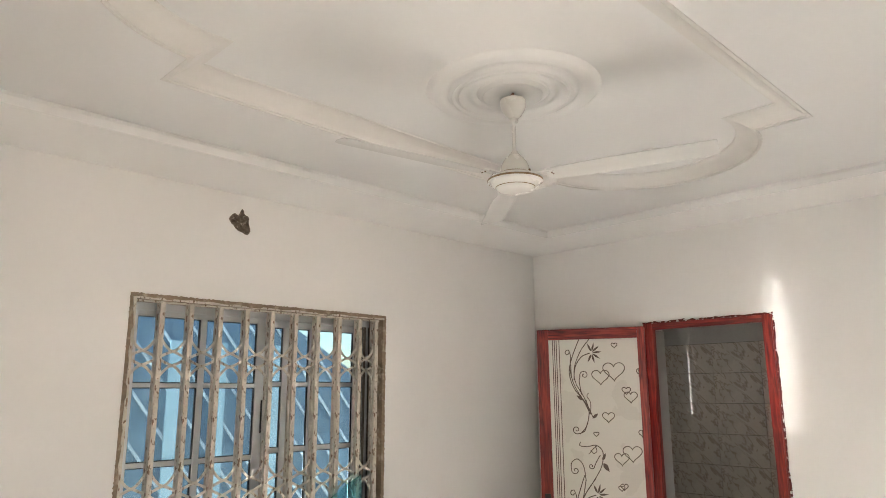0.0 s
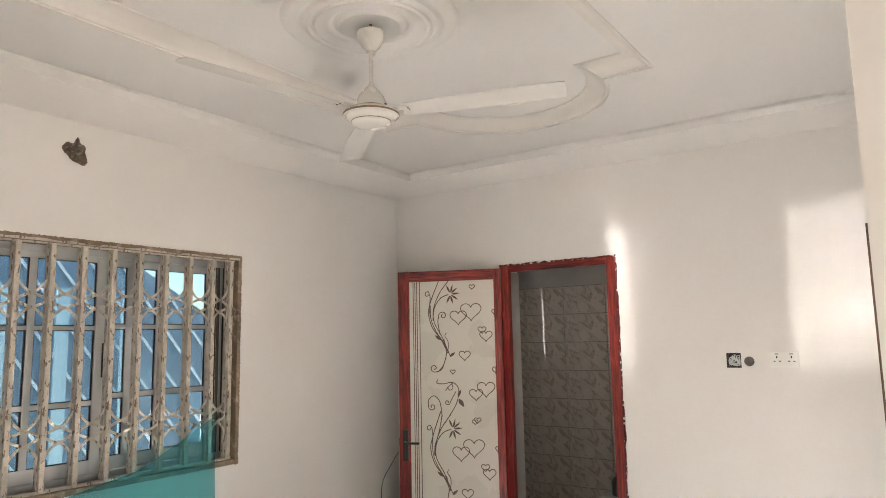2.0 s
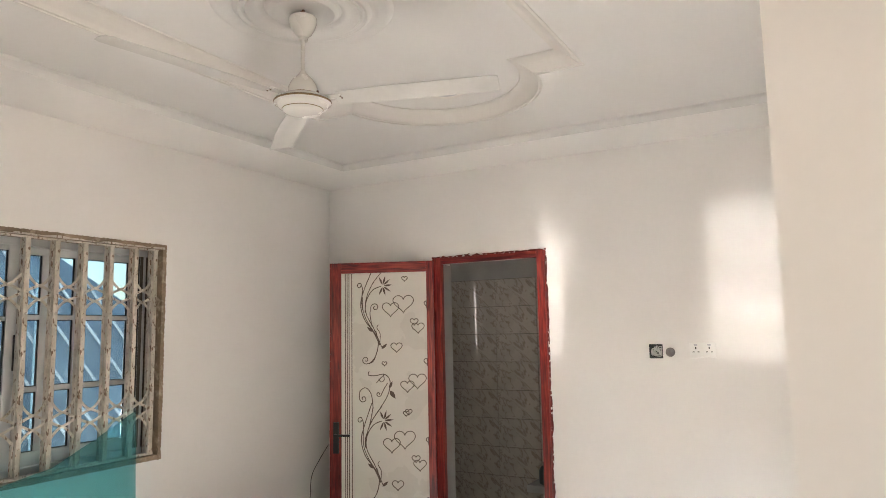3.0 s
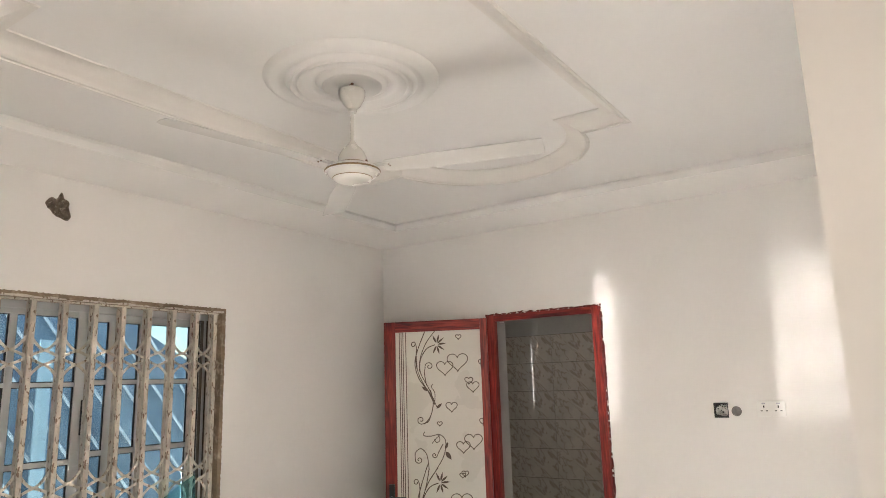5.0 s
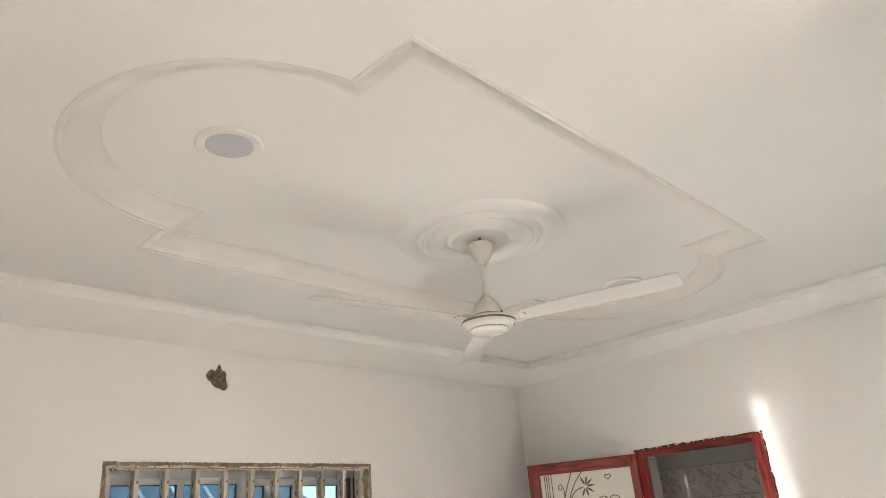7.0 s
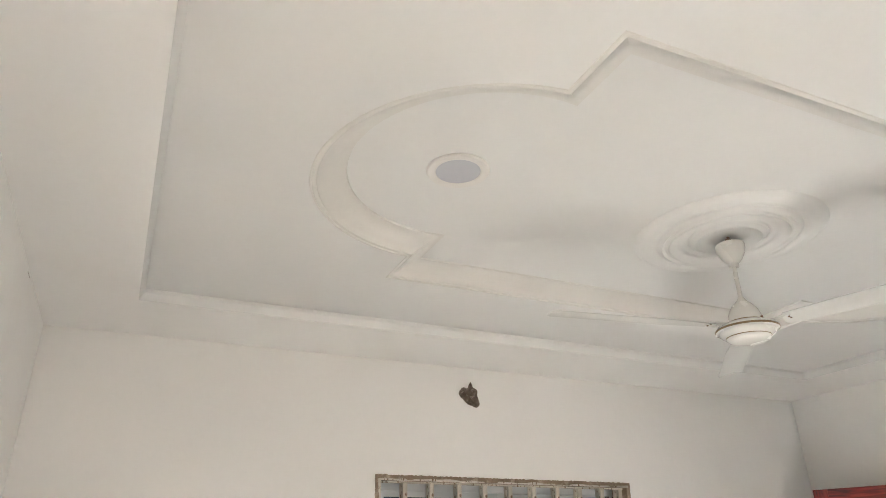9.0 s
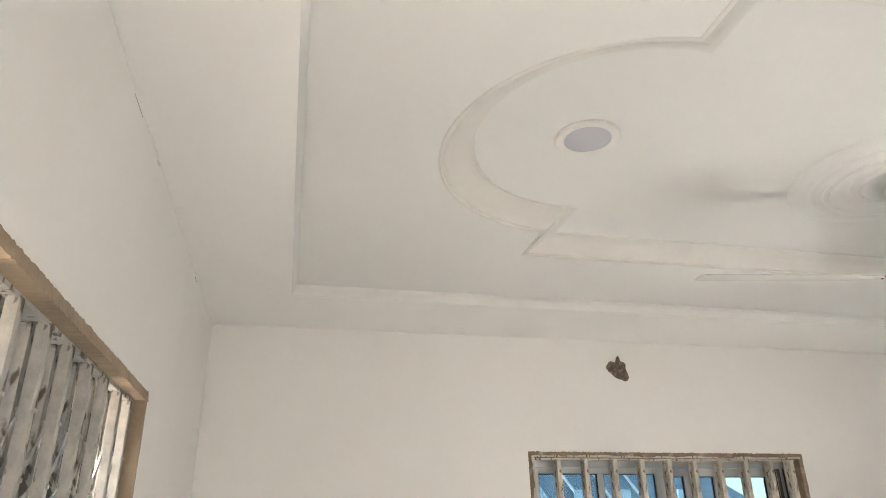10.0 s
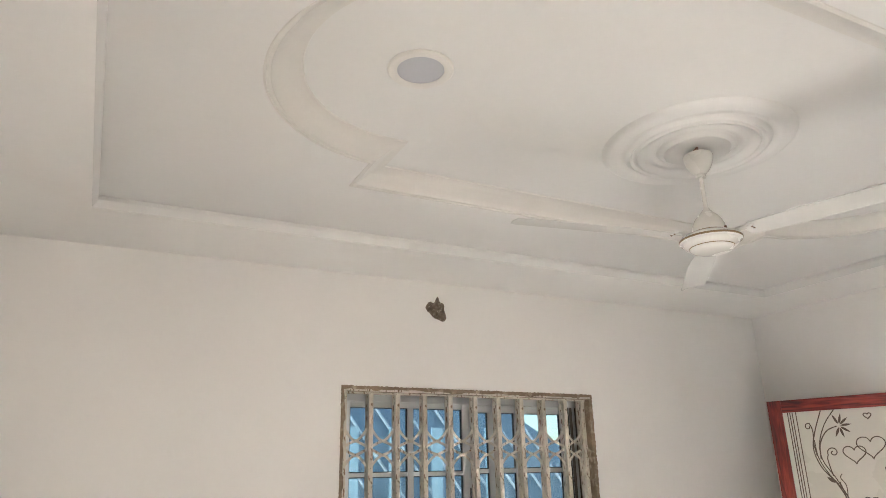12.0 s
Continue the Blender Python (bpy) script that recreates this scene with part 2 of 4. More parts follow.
def lathe(profile, steps=48):
    """A turned body about z from (radius, height) pairs."""
    bm = bmesh.new()
    rings = []
    for r, z in profile:
        if r < 1e-5:
            rings.append([bm.verts.new((0, 0, z))])
        else:
            rings.append([bm.verts.new((r * math.cos(2 * math.pi * i / steps), r * math.sin(2 * math.pi * i / steps), z)) for i in range(steps)])
    for a, b in zip(rings, rings[1:]):
        for i in range(steps):
            j = (i + 1) % steps
            loop = [a[i % len(a)], a[j % len(a)], b[j % len(b)], b[i % len(b)]]
            loop = [v for k, v in enumerate(loop) if v not in loop[:k]]
            if len(loop) > 2:
                bm.faces.new(loop)
    return bm


def ribbon(bm, pts, width, lift=0.0012):
    """A flat printed or forged stroke along points (x, z), standing lift proud of y = 0 towards -y; width may taper by point."""
    n = len(pts)
    rows = []
    for i, (x, z) in enumerate(pts):
        ax, az = pts[max(0, i - 1)]
        bx, bz = pts[min(n - 1, i + 1)]
        dx, dz = bx - ax, bz - az
        k = math.hypot(dx, dz) or 1.0
        w = (width[i] if isinstance(width, (list, tuple)) else width) / 2
        px, pz = -dz / k * w, dx / k * w
        rows.append([bm.verts.new((x + px, -lift, z + pz)), bm.verts.new((x - px, -lift, z - pz)),
                     bm.verts.new((x - px, 0.0004, z - pz)), bm.verts.new((x + px, 0.0004, z + pz))])
    for a, b in zip(rows, rows[1:]):
        for i in range(4):
            j = (i + 1) % 4
            bm.faces.new((a[i], a[j], b[j], b[i]))
    for r in (rows[0], rows[-1]):
        bm.faces.new(r)
    return bm


def smooth_line(knots, per=8):
    """A Catmull-Rom line through knots."""
    out = []
    k = [knots[0], *knots, knots[-1]]
    for i in range(1, len(k) - 2):
        a, b, c, d = (Vector(k[i + j]) for j in (-1, 0, 1, 2))
        for s in range(per):
            t = s / per
            out.append(tuple(0.5 * (2 * b + (c - a) * t + (2 * a - 5 * b + 4 * c - d) * t * t + (3 * b - a - 3 * c + d) * t ** 3)))
    out.append(tuple(knots[-1]))
    return out


def pierced_wall(name, axis, face, back, span, height, holes, mat, label):
    """A wall between the planes face and back along axis ('x' or 'y'), with rectangular holes (a0, a1, z0, z1) right through it."""
    us = sorted({*span, *[v for h in holes for v in h[:2]]})
    zs = sorted({*height, *[v for h in holes for v in h[2:4]]})

    def solid(i, j):
        if not (0 <= i < len(us) - 1 and 0 <= j < len(zs) - 1):
            return False
        u, z = (us[i] + us[i + 1]) / 2, (zs[j] + zs[j + 1]) / 2
        return not any(h[0] < u < h[1] and h[2] < z < h[3] for h in holes)

    bm = bmesh.new()
    seen = {}

    def v(i, j, d):
        if (i, j, d) not in seen:
            u, z, p = us[i], zs[j], (face, back)[d]
            seen[i, j, d] = bm.verts.new((u, p, z) if axis == "y" else (p, u, z))
        return seen[i, j, d]

    for i in range(len(us) - 1):
        for j in range(len(zs) - 1):
            if not solid(i, j):
                continue
            for d in (0, 1):
                bm.faces.new([v(i, j, d), v(i + 1, j, d), v(i + 1, j + 1, d), v(i, j + 1, d)])
            for di, dj, a, b in ((-1, 0, (0, 0), (0, 1)), (1, 0, (1, 0), (1, 1)), (0, -1, (0, 0), (1, 0)), (0, 1, (0, 1), (1, 1))):
                if not solid(i + di, j + dj):
                    p, q = (i + a[0], j + a[1]), (i + b[0], j + b[1])
                    bm.faces.new([v(*p, 0), v(*q, 0), v(*q, 1), v(*p, 1)])
    ob = link_mesh(name, bm, mat)
    return tagged(ob, label, "wall", kind="structure")


# ---- the room ----
XW, XE, YN, YS = -0.391, 4.193, 3.28, 0.027
SOFFIT, FLAT, TRAY = 2.664, 2.710, 2.770
TOP = 2.95
WIN_N = (1.165, 2.704, 0.881, 2.085)
WIN_W = (0.50, 2.039, 0.881, 2.085)
HOLE = (1.61, 1.77, 2.43, 2.60)
DOOR = (1.565, 2.303, 0.0, 2.035)
BATH_WIN = (4.64, 4.98, 1.38, 2.04)
pierced_wall("wall_north", "y", YN, YN + 0.2, (XW - 0.2, 6.0), (-0.3, TOP), [WIN_N, HOLE, BATH_WIN], WALL, "white painted plaster wall with a barred window")
pierced_wall("wall_west", "x", XW, XW - 0.2, (-1.9, YN), (-0.3, TOP), [WIN_W], WALL, "white painted plaster wall with a barred window")
pierced_wall("wall_east", "x", XE, XE + 0.15, (-0.123, YN), (-0.3, TOP), [DOOR, (0.818, 0.894, 1.378, 1.459)], WALL, "glossy white painted plaster wall with a bathroom doorway")
tagged(link_mesh("wall_south", boxed(1.45, XE, -0.123, YS, -0.3, TOP), WALL), "white painted wall ending at the entrance passage", "wall", kind="structure")
tagged(link_mesh("wall_passage", boxed(1.45, 1.6, -1.7, -0.123, -0.3, TOP), WALL), "white painted wall of the entrance passage", "wall", kind="structure")
# out of view; its opening is added to let the fill lamp in
pierced_wall("wall_behind", "y", -1.7, -1.9, (XW, 1.6), (-0.3, TOP), [(0.1, 1.0, 0.0, 2.05)], WALL, "plain white wall, unseen, with an opening added for the fill lamp")
tagged(link_mesh("floor", boxed(XW, 6.0, -1.7, YN, -0.2, 0.0), FLOOR), "glossy cream floor tile", "floor", kind="structure")

# ceiling: flat field with a sunk tray, rounded at both ends, and a dropped border along three walls
CX, CY = 1.872, 1.5575


def tray_loop(o):
    """The tray's outline, o metres inside its edge: a rectangle with a half round at each end."""
    hx, hy, r = 1.012 - o, 0.741 - o, 0.525 - o
    c = 0.965
    half = math.sqrt(max(1e-6, r * r - (hx - c) ** 2))
    a0 = math.atan2(half, hx - c)
    right = [(c + r * math.cos(a0 * (1 - 2 * i / 40)), r * math.sin(a0 * (1 - 2 * i / 40))) for i in range(41)]
    pts = [(-hx, hy), (0, hy), (hx, hy), *right, (hx, -hy), (0, -hy), (-hx, -hy), *[(-x, -y) for x, y in right]]
    return [(CX + x, CY + y) for x, y in pts]


def build_ceiling():
    bm = bmesh.new()
    profile = [(-0.008, FLAT), (-0.006, FLAT - 0.002), (-0.001, FLAT - 0.002), (0.001, FLAT + 0.003), (0.012, FLAT + 0.004), (0.014, FLAT + 0.009), (0.03, FLAT + 0.02),
               (0.05, FLAT + 0.036), (0.07, FLAT + 0.048), (0.088, FLAT + 0.055), (0.098, FLAT + 0.055), (0.101, TRAY)]
    rings = [[bm.verts.new((x, y, z)) for x, y in tray_loop(o)] for o, z in profile]
    for a, b in zip(rings, rings[1:]):
        for i in range(len(a)):
            j = (i + 1) % len(a)
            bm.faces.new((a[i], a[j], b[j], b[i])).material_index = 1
    corners = [bm.verts.new((x, y, FLAT)) for x, y in ((XW - 0.05, -1.75), (6.0, -1.75), (6.0, YN + 0.05), (XW - 0.05, YN + 0.05))]
    outer = [bm.edges.new((corners[i], corners[(i + 1) % 4])) for i in range(4)]
    inner = [bm.edges.get((rings[0][i], rings[0][(i + 1) % len(rings[0])])) for i in range(len(rings[0]))]
    bmesh.ops.triangle_fill(bm, use_beauty=True, edges=outer + inner)
    last = [bm.edges.get((rings[-1][i], rings[-1][(i + 1) % len(rings[-1])])) for i in range(len(rings[-1]))]
    bmesh.ops.triangle_fill(bm, use_beauty=True, edges=last)
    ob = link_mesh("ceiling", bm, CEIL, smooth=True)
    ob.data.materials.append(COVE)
    return tagged(ob, "off-white plaster ceiling with a sunk tray rounded at both ends", "ceiling", kind="structure")


build_ceiling()
# out of view; the north overhang is added to keep sun off the window
tagged(link_mesh("unseen_roof_slab", boxed(XW - 0.2, 6.0, -1.9, YN + 0.75, TOP, TOP + 0.12), RENDER), "unseen slab over the room, its north eave added to block sun", "roof", kind="structure")


def build_border():
    """The dropped border: a soffit round three sides whose inner edge leans back a little."""
    bm = bmesh.new()
    xa, xb, yb = -0.022, 3.745, 2.80
    low = [(XW, -1.7), (xa, -1.7), (xa, yb), (xb, yb), (xb, YS), (XE, YS), (XE, YN), (XW, YN)]
    lean = 0.018
    up = [(XW, -1.7), (xa + lean, -1.7), (xa + lean, yb - lean), (xb - lean, yb - lean), (xb - lean, YS), (XE, YS), (XE, YN), (XW, YN)]
    a = [bm.verts.new((x, y, SOFFIT)) for x, y in low]
    m = [bm.verts.new((x, y, SOFFIT + 0.03)) for x, y in up]
    c = [bm.verts.new((x, y, FLAT + 0.01)) for x, y in up]
    bm.faces.new(a)
    for p, q in ((a, m), (m, c)):
        for i in range(8):
            j = (i + 1) % 8
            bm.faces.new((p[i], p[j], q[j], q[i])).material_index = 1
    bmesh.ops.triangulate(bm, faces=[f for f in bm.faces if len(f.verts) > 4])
    # wall paint lifts the shaded soffit, ceiling paint dims its over-bright step faces
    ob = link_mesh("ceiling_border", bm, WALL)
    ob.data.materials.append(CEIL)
    return tagged(ob, "dropped plaster border round the ceiling", "ceiling", kind="structure")


build_border()


# ---- windows and gates ----
W, H = 1.539, 1.204


def rough_strip(bm, length, along, wide, deep, seed):
    """A worn timber strip of that length along x or z, its outer edge ragged."""
    n = max(12, int(length / 0.006))
    rows = []
    for i in range(n + 1):
        s = length * i / n
        j = 0.0025 * noise.noise((s * 14, seed, 0)) + 0.005 * noise.noise((s * 95, seed, 3))
        rows.append([(s, 0 - j, -0.004), (s, wide + 0.4 * j, -0.006 + 0.5 * j), (s, wide, deep), (s, 0, deep)])
    vs = [[bm.verts.new((a, c, b) if along == "x" else (b, c, a)) for a, b, c in r] for r in rows]
    for a, b in zip(vs, vs[1:]):
        for i in range(4):
            j = (i + 1) % 4
            bm.faces.new((a[i], a[j], b[j], b[i]))
    bm.faces.new(vs[0])
    bm.faces.new(vs[-1])
    return bm


def build_window(name, m, label, slid=(0.0, 0.0), shade=False, wood=TIMBER):
    win = thing(name, m, label, "window", kind="structure")
    for z, nm in ((0.0, "window_sill"), (H - 0.026, "head_strip")):
        s = part(nm, rough_strip(bmesh.new(), W, "x", 0.026, 0.13, z), wood, win, "weathered brown timber strip")
        s.location.z = z if z == 0 else H
        if z:
            s.scale.z = -1
    for x in (0.0, W):
        s = part("side_strip", rough_strip(bmesh.new(), H, "z", 0.026, 0.13, x + 5), wood, win, "weathered brown timber strip")
        s.location.x = x
        if x:
            s.scale.x = -1
    # old cream paint left along the inner half of the head and of one side
    for nm, along, length, x, z in (() if shade else (("painted_lip", "x", W - 0.04, 0.02, H - 0.0265), ("painted_lip", "z", H - 0.04, 0.0135, 0.02))):
        bm = bmesh.new()
        n = int(length / 0.012)
        rows = []
        for i in range(n + 1):
            u = length * i / n
            w = (0.0085 if along == "x" else 0.0125) + 0.007 * noise.noise((u * 16, x * 9 + z, 4)) - (0.006 if noise.noise((u * 9, z, 7)) > 0.2 else 0)
            w = max(0.001, w)
            rows.append([bm.verts.new((x + u, d, z + e) if along == "x" else (x + 0.0125 - e, d, z + u)) for d, e in ((0.0, 0.0), (-0.0115, 0.0), (-0.0115, w), (0.0, w))])
        for a, b in zip(rows, rows[1:]):
            for i in range(4):
                bm.faces.new((a[i], a[(i + 1) % 4], b[(i + 1) % 4], b[i]))
        bm.faces.new(rows[0])
        bm.faces.new(rows[-1])
        part(nm, bm, BARS, win, "chipped cream paint along the timber")
    # outer aluminium frame
    fr = bmesh.new()
    for a in ((0.0, 0.05, 0.13, 0.2, 0.0, H), (W - 0.075, W, 0.13, 0.2, 0.0, H), (0.05, W - 0.075, 0.13, 0.2, H - 0.062, H), (0.05, W - 0.075, 0.13, 0.2, 0.0, 0.06)):
        box(fr, *a, bevel=0.003)
    part("window_frame", fr, ALU, win, "silver aluminium outer frame")
    # raised dark brown strips drawn in place of recessed tracks
    for x0, x1 in ((W - 0.0735, W - 0.053), (W - 0.034, W - 0.012)):
        part("groove_strip", boxed(x0, x1, 0.1285, 0.134, 0.062, H - 0.064), GROOVE_DARK, win, "dark brown strip standing for a track groove")
    # added black strip that hides the frame's sunlit west edge
    part("sunlit_edge_cover", boxed(W - 0.0785, W - 0.0745, 0.131, 0.206, 0.062, H - 0.064), GASKET, win)

    def sash(x0, x1, uprights, rails, y, z0, z1, stile):
        s = part("sash", boxed(x0, x0 + 0.045, y, y + 0.03, z0, z1, bevel=0.003), ALU, win, "silver aluminium sliding sash")
        part("stile", boxed(x1 - stile, x1, y, y + 0.03, z0, z1, bevel=0.003), ALU, s)
        part("rail", boxed(x0 + 0.045, x1 - stile, y + 0.001, y + 0.029, z1 - 0.045, z1, bevel=0.003), ALU, s)
        part("rail", boxed(x0 + 0.045, x1 - stile, y + 0.001, y + 0.029, z0, z0 + 0.065, bevel=0.003), ALU, s)
        xs = [x0 + 0.045, *[v for u in uprights for v in u], x1 - stile]
        zs = [z0 + 0.065, *[v for u in rails for v in u], z1 - 0.045]
        for u in uprights:
            part("muntin", boxed(u[0], u[1], y + 0.002, y + 0.028, z0 + 0.065, z1 - 0.045, bevel=0.002), ALU, s)
        for i in range(0, len(xs), 2):
            for u in rails:
                part("glazing_rail", boxed(xs[i], xs[i + 1], y + 0.003, y + 0.027, u[0], u[1], bevel=0.002), ALU, s)
            for j in range(0, len(zs), 2):
                a, b, c, d = xs[i], xs[i + 1], zs[j], zs[j + 1]
                p = part("pane", boxed(a, b, y + 0.013, y + 0.017, c, d), DARK_GLASS if shade else GLASS, s, "tinted glass pane")
                p.visible_shadow = shade
                g = bmesh.new()
                for k in ((a, b, c, c + 0.005), (a, b, d - 0.005, d), (a, a + 0.004, c + 0.005, d - 0.005), (b - 0.009, b, c + 0.005, d - 0.005)):
                    box(g, k[0], k[1], y + 0.009, y + 0.012, k[2], k[3])
                part("gasket", g, GASKET, s)
        return s

    a, c = slid
    left = sash(0.05 + a, 0.822 + a, [(0.418 + a, 0.451 + a)], [(0.393, 0.417), (0.768, 0.789)], 0.140, 0.06, H - 0.045, 0.078)
    part("sash_handle", boxed(0.782 + a, 0.80 + a, 0.128, 0.141, 0.528, 0.702, bevel=0.004), BLACK, left, "long black plastic pull")
    sash(0.79 + c, 1.462 + c, [(0.928 + c, 0.978 + c), (1.104 + c, 1.150 + c)], [(0.417, 0.443), (0.776, 0.799)], 0.172, 0.06, H - 0.055, 0.036)
    return win


BAR_X = [0.025, 0.168, 0.315, 0.469, 0.620, 0.774, 0.920, 1.066, 1.216, 1.367, 1.493]


def build_gate(m, label, paint=BARS):
    """A folding security gate: paired channel bars with two bands of curved lattice between them."""
    gate = thing("security_gate", m, label, "security gate", "gates in the windows")
    top = bmesh.new()
    box(top, 0.026, W - 0.026, 0.03, 0.034, H - 0.035, H - 0.026, 0.001)
    box(top, 0.026, W - 0.026, 0.034, 0.075, H - 0.031, H - 0.026, 0.001)
    part("top_rail", top, paint, gate)
    part("bottom_rail", boxed(0.026, W - 0.026, 0.032, 0.072, 0.026, 0.040, bevel=0.002), paint, gate)
    bar = None
    for k, x in enumerate(BAR_X):
        if bar is None:
            bm = bmesh.new()
            for y0, y1, back in ((0.028, 0.050, 1), (0.057, 0.082, -1)):
                box(bm, -0.0125, 0.0125, y0, y1, 0.03, H - 0.03, 0.004)
            bar = part("bar", bm, paint, gate)
            bar.location.x = x
            riv = part("rivet", lathe([(0.0, -0.004), (0.005, -0.003), (0.006, 0.0), (0.006, 0.03)], 8), paint, gate)
            riv.matrix_basis = pose(x, 0.0275, 0.86, -90)
        else:
            again(bar, pose(x + 0.003 * noise.noise((k * 3.1, 0, 0)), 0, 0, 0, 0.25 * noise.noise((k * 7.7, 1, 0))))
        for z in ((1.02, 0.907, 0.803, 0.394, 0.28, 0.167) if k else (1.02, 0.795, 0.394, 0.16)):
            again(riv, pose(x, 0.0275, z + 0.004 * noise.noise((k, z * 9, 0)), -90))
    shapes = {}
    for k in range(10):
        wide = BAR_X[k + 1] - BAR_X[k]
        for hi, mid, lo in ((1.022, 0.940, 0.907), (0.907, 0.872, 0.800), (0.396, 0.313, 0.280), (0.280, 0.243, 0.165)):
            for flip in (1, -1):
                bm = bmesh.new()
                pts = []
                for i in range(13):
                    s = -1 + i / 6
                    up = hi - mid if s < 0 else mid - lo
                    pts.append((flip * s * wide / 2, mid - math.copysign(abs(s) ** (1.6 if up > 0.05 else 1.2), s) * up))
                ribbon(bm, pts, 0.0125, 0.003)
                b = part("lattice_strip", bm, paint, gate)
                b.location = ((BAR_X[k] + BAR_X[k + 1]) / 2, 0.0535 + 0.0025 * flip, 0)
    return gate


build_window("window_1", pose(WIN_N[0], YN, WIN_N[2]), "sliding aluminium window with blue-tinted panes in a worn timber surround")
build_window("window_2", pose(XW, WIN_W[0], WIN_W[2], 0, 0, 90), "sliding aluminium window, both sashes slid to the middle, sunlit", (0.42, -0.23), True, TIMBER_TAN)
build_gate(pose(WIN_N[0], YN, WIN_N[2]), "cream folding steel security gate, chipped and rusty, above the net")
build_gate(pose(XW, WIN_W[0], WIN_W[2], 0, 0, 90), "cream folding steel security gate, chipped, edge-lit by the sun", BARS_SHADED)


def build_wall_hole():
    """A knocked-out hollow in the plaster."""
    bm = bmesh.new()
    n = 44
    cx, cz = 1.692, 2.512
    rim, square, deep, floor_ = [], [], [], []
    for i in range(n):
        a = 2 * math.pi * i / n
        c, s = math.cos(a), math.sin(a)
        def lobe(deg, sharp):
            return max(0.0, math.cos(a - radians(deg))) ** sharp
        r = 0.050 + 0.028 * lobe(80, 60) - 0.012 * lobe(108, 40) + 0.030 * lobe(-45, 9) + 0.012 * lobe(172, 12) + 0.010 * lobe(36, 20) + 0.006 * lobe(140, 12) - 0.008 * lobe(222, 8) + 0.004 * noise.noise((c * 9, s * 9, 1))
        x, z = cx + r * c, cz + r * s
        k = min((HOLE[1] - cx) / c if c > 1e-6 else (HOLE[0] - cx) / c if c < -1e-6 else 9, (HOLE[3] - cz) / s if s > 1e-6 else (HOLE[2] - cz) / s if s < -1e-6 else 9)
        square.append(bm.verts.new((cx + k * c, YN, cz + k * s)))
        rim.append(bm.verts.new((x, YN, z)))
        d = 0.012 * noise.noise((c * 5, s * 5, 8))
        deep.append(bm.verts.new((x - 0.006 * c, YN + 0.02 + d, z - 0.006 * s)))
        floor_.append(bm.verts.new((cx + 0.55 * r * c, YN + 0.035 + 2 * d, cz + 0.55 * r * s)))
    mid = bm.verts.new((cx + 0.01, YN + 0.022, cz - 0.004))
    for i in range(n):
        j = (i + 1) % n
        bm.faces.new((square[i], square[j], rim[j], rim[i]))
        for p, q in ((rim, deep), (deep, floor_)):
            bm.faces.new((p[i], p[j], q[j], q[i])).material_index = 1
        bm.faces.new((floor_[i], floor_[j], mid)).material_index = 1
    for c in ((HOLE[0], HOLE[2]), (HOLE[1], HOLE[2]), (HOLE[1], HOLE[3]), (HOLE[0], HOLE[3])):
        near = sorted(range(n), key=lambda i: (square[i].co.x - c[0]) ** 2 + (square[i].co.z - c[1]) ** 2)[:2]
        bm.faces.new((square[near[0]], square[near[1]], bm.verts.new((c[0], YN, c[1]))))
    ob = link_mesh("wall_hole", bm, WALL)
    ob.data.materials.append(RUBBLE)
    tagged(ob, "ragged hole knocked in the plaster, showing brown rubble", "wall hole")


build_wall_hole()


def build_net():
    """A teal net cloth tied up by one corner, slack along its upper edge."""
    bm = bmesh.new()
    top = [(1.50, 0.83), (1.75, 0.89), (1.90, 0.915), (2.06, 0.945), (2.28, 1.045), (2.42, 1.12), (2.517, 1.165)]
    nx, nz = 64, 44
    grid = []
    for i in range(nx + 1):
        x = 1.50 + 1.017 * i / nx
        zt = float(np.interp(x, [p[0] for p in top], [p[1] for p in top]))
        col = []
        for j in range(nz + 1):
            f = j / nz
            z = zt - f * (zt - 0.25)
            fold = 0.010 * math.sin(x * 34 + f * 3) * f ** 0.5 + 0.012 * noise.noise((x * 5, z * 3, 2))
            col.append(bm.verts.new((x + 0.012 * f, YN - 0.03 + fold - 0.02 * f, z)))
        grid.append(col)
    for a, b in zip(grid, grid[1:]):
        for j in range(nz):
            bm.faces.new((a[j], a[j + 1], b[j + 1], b[j]))
    ob = link_mesh("net_cloth", bm, TEAL, smooth=True)
    m = ob.modifiers.new("thickness", "SOLIDIFY")
    m.thickness = 0.0012
    tagged(ob, "sheer teal net cloth tied by a corner below the window", "curtain")


build_net()


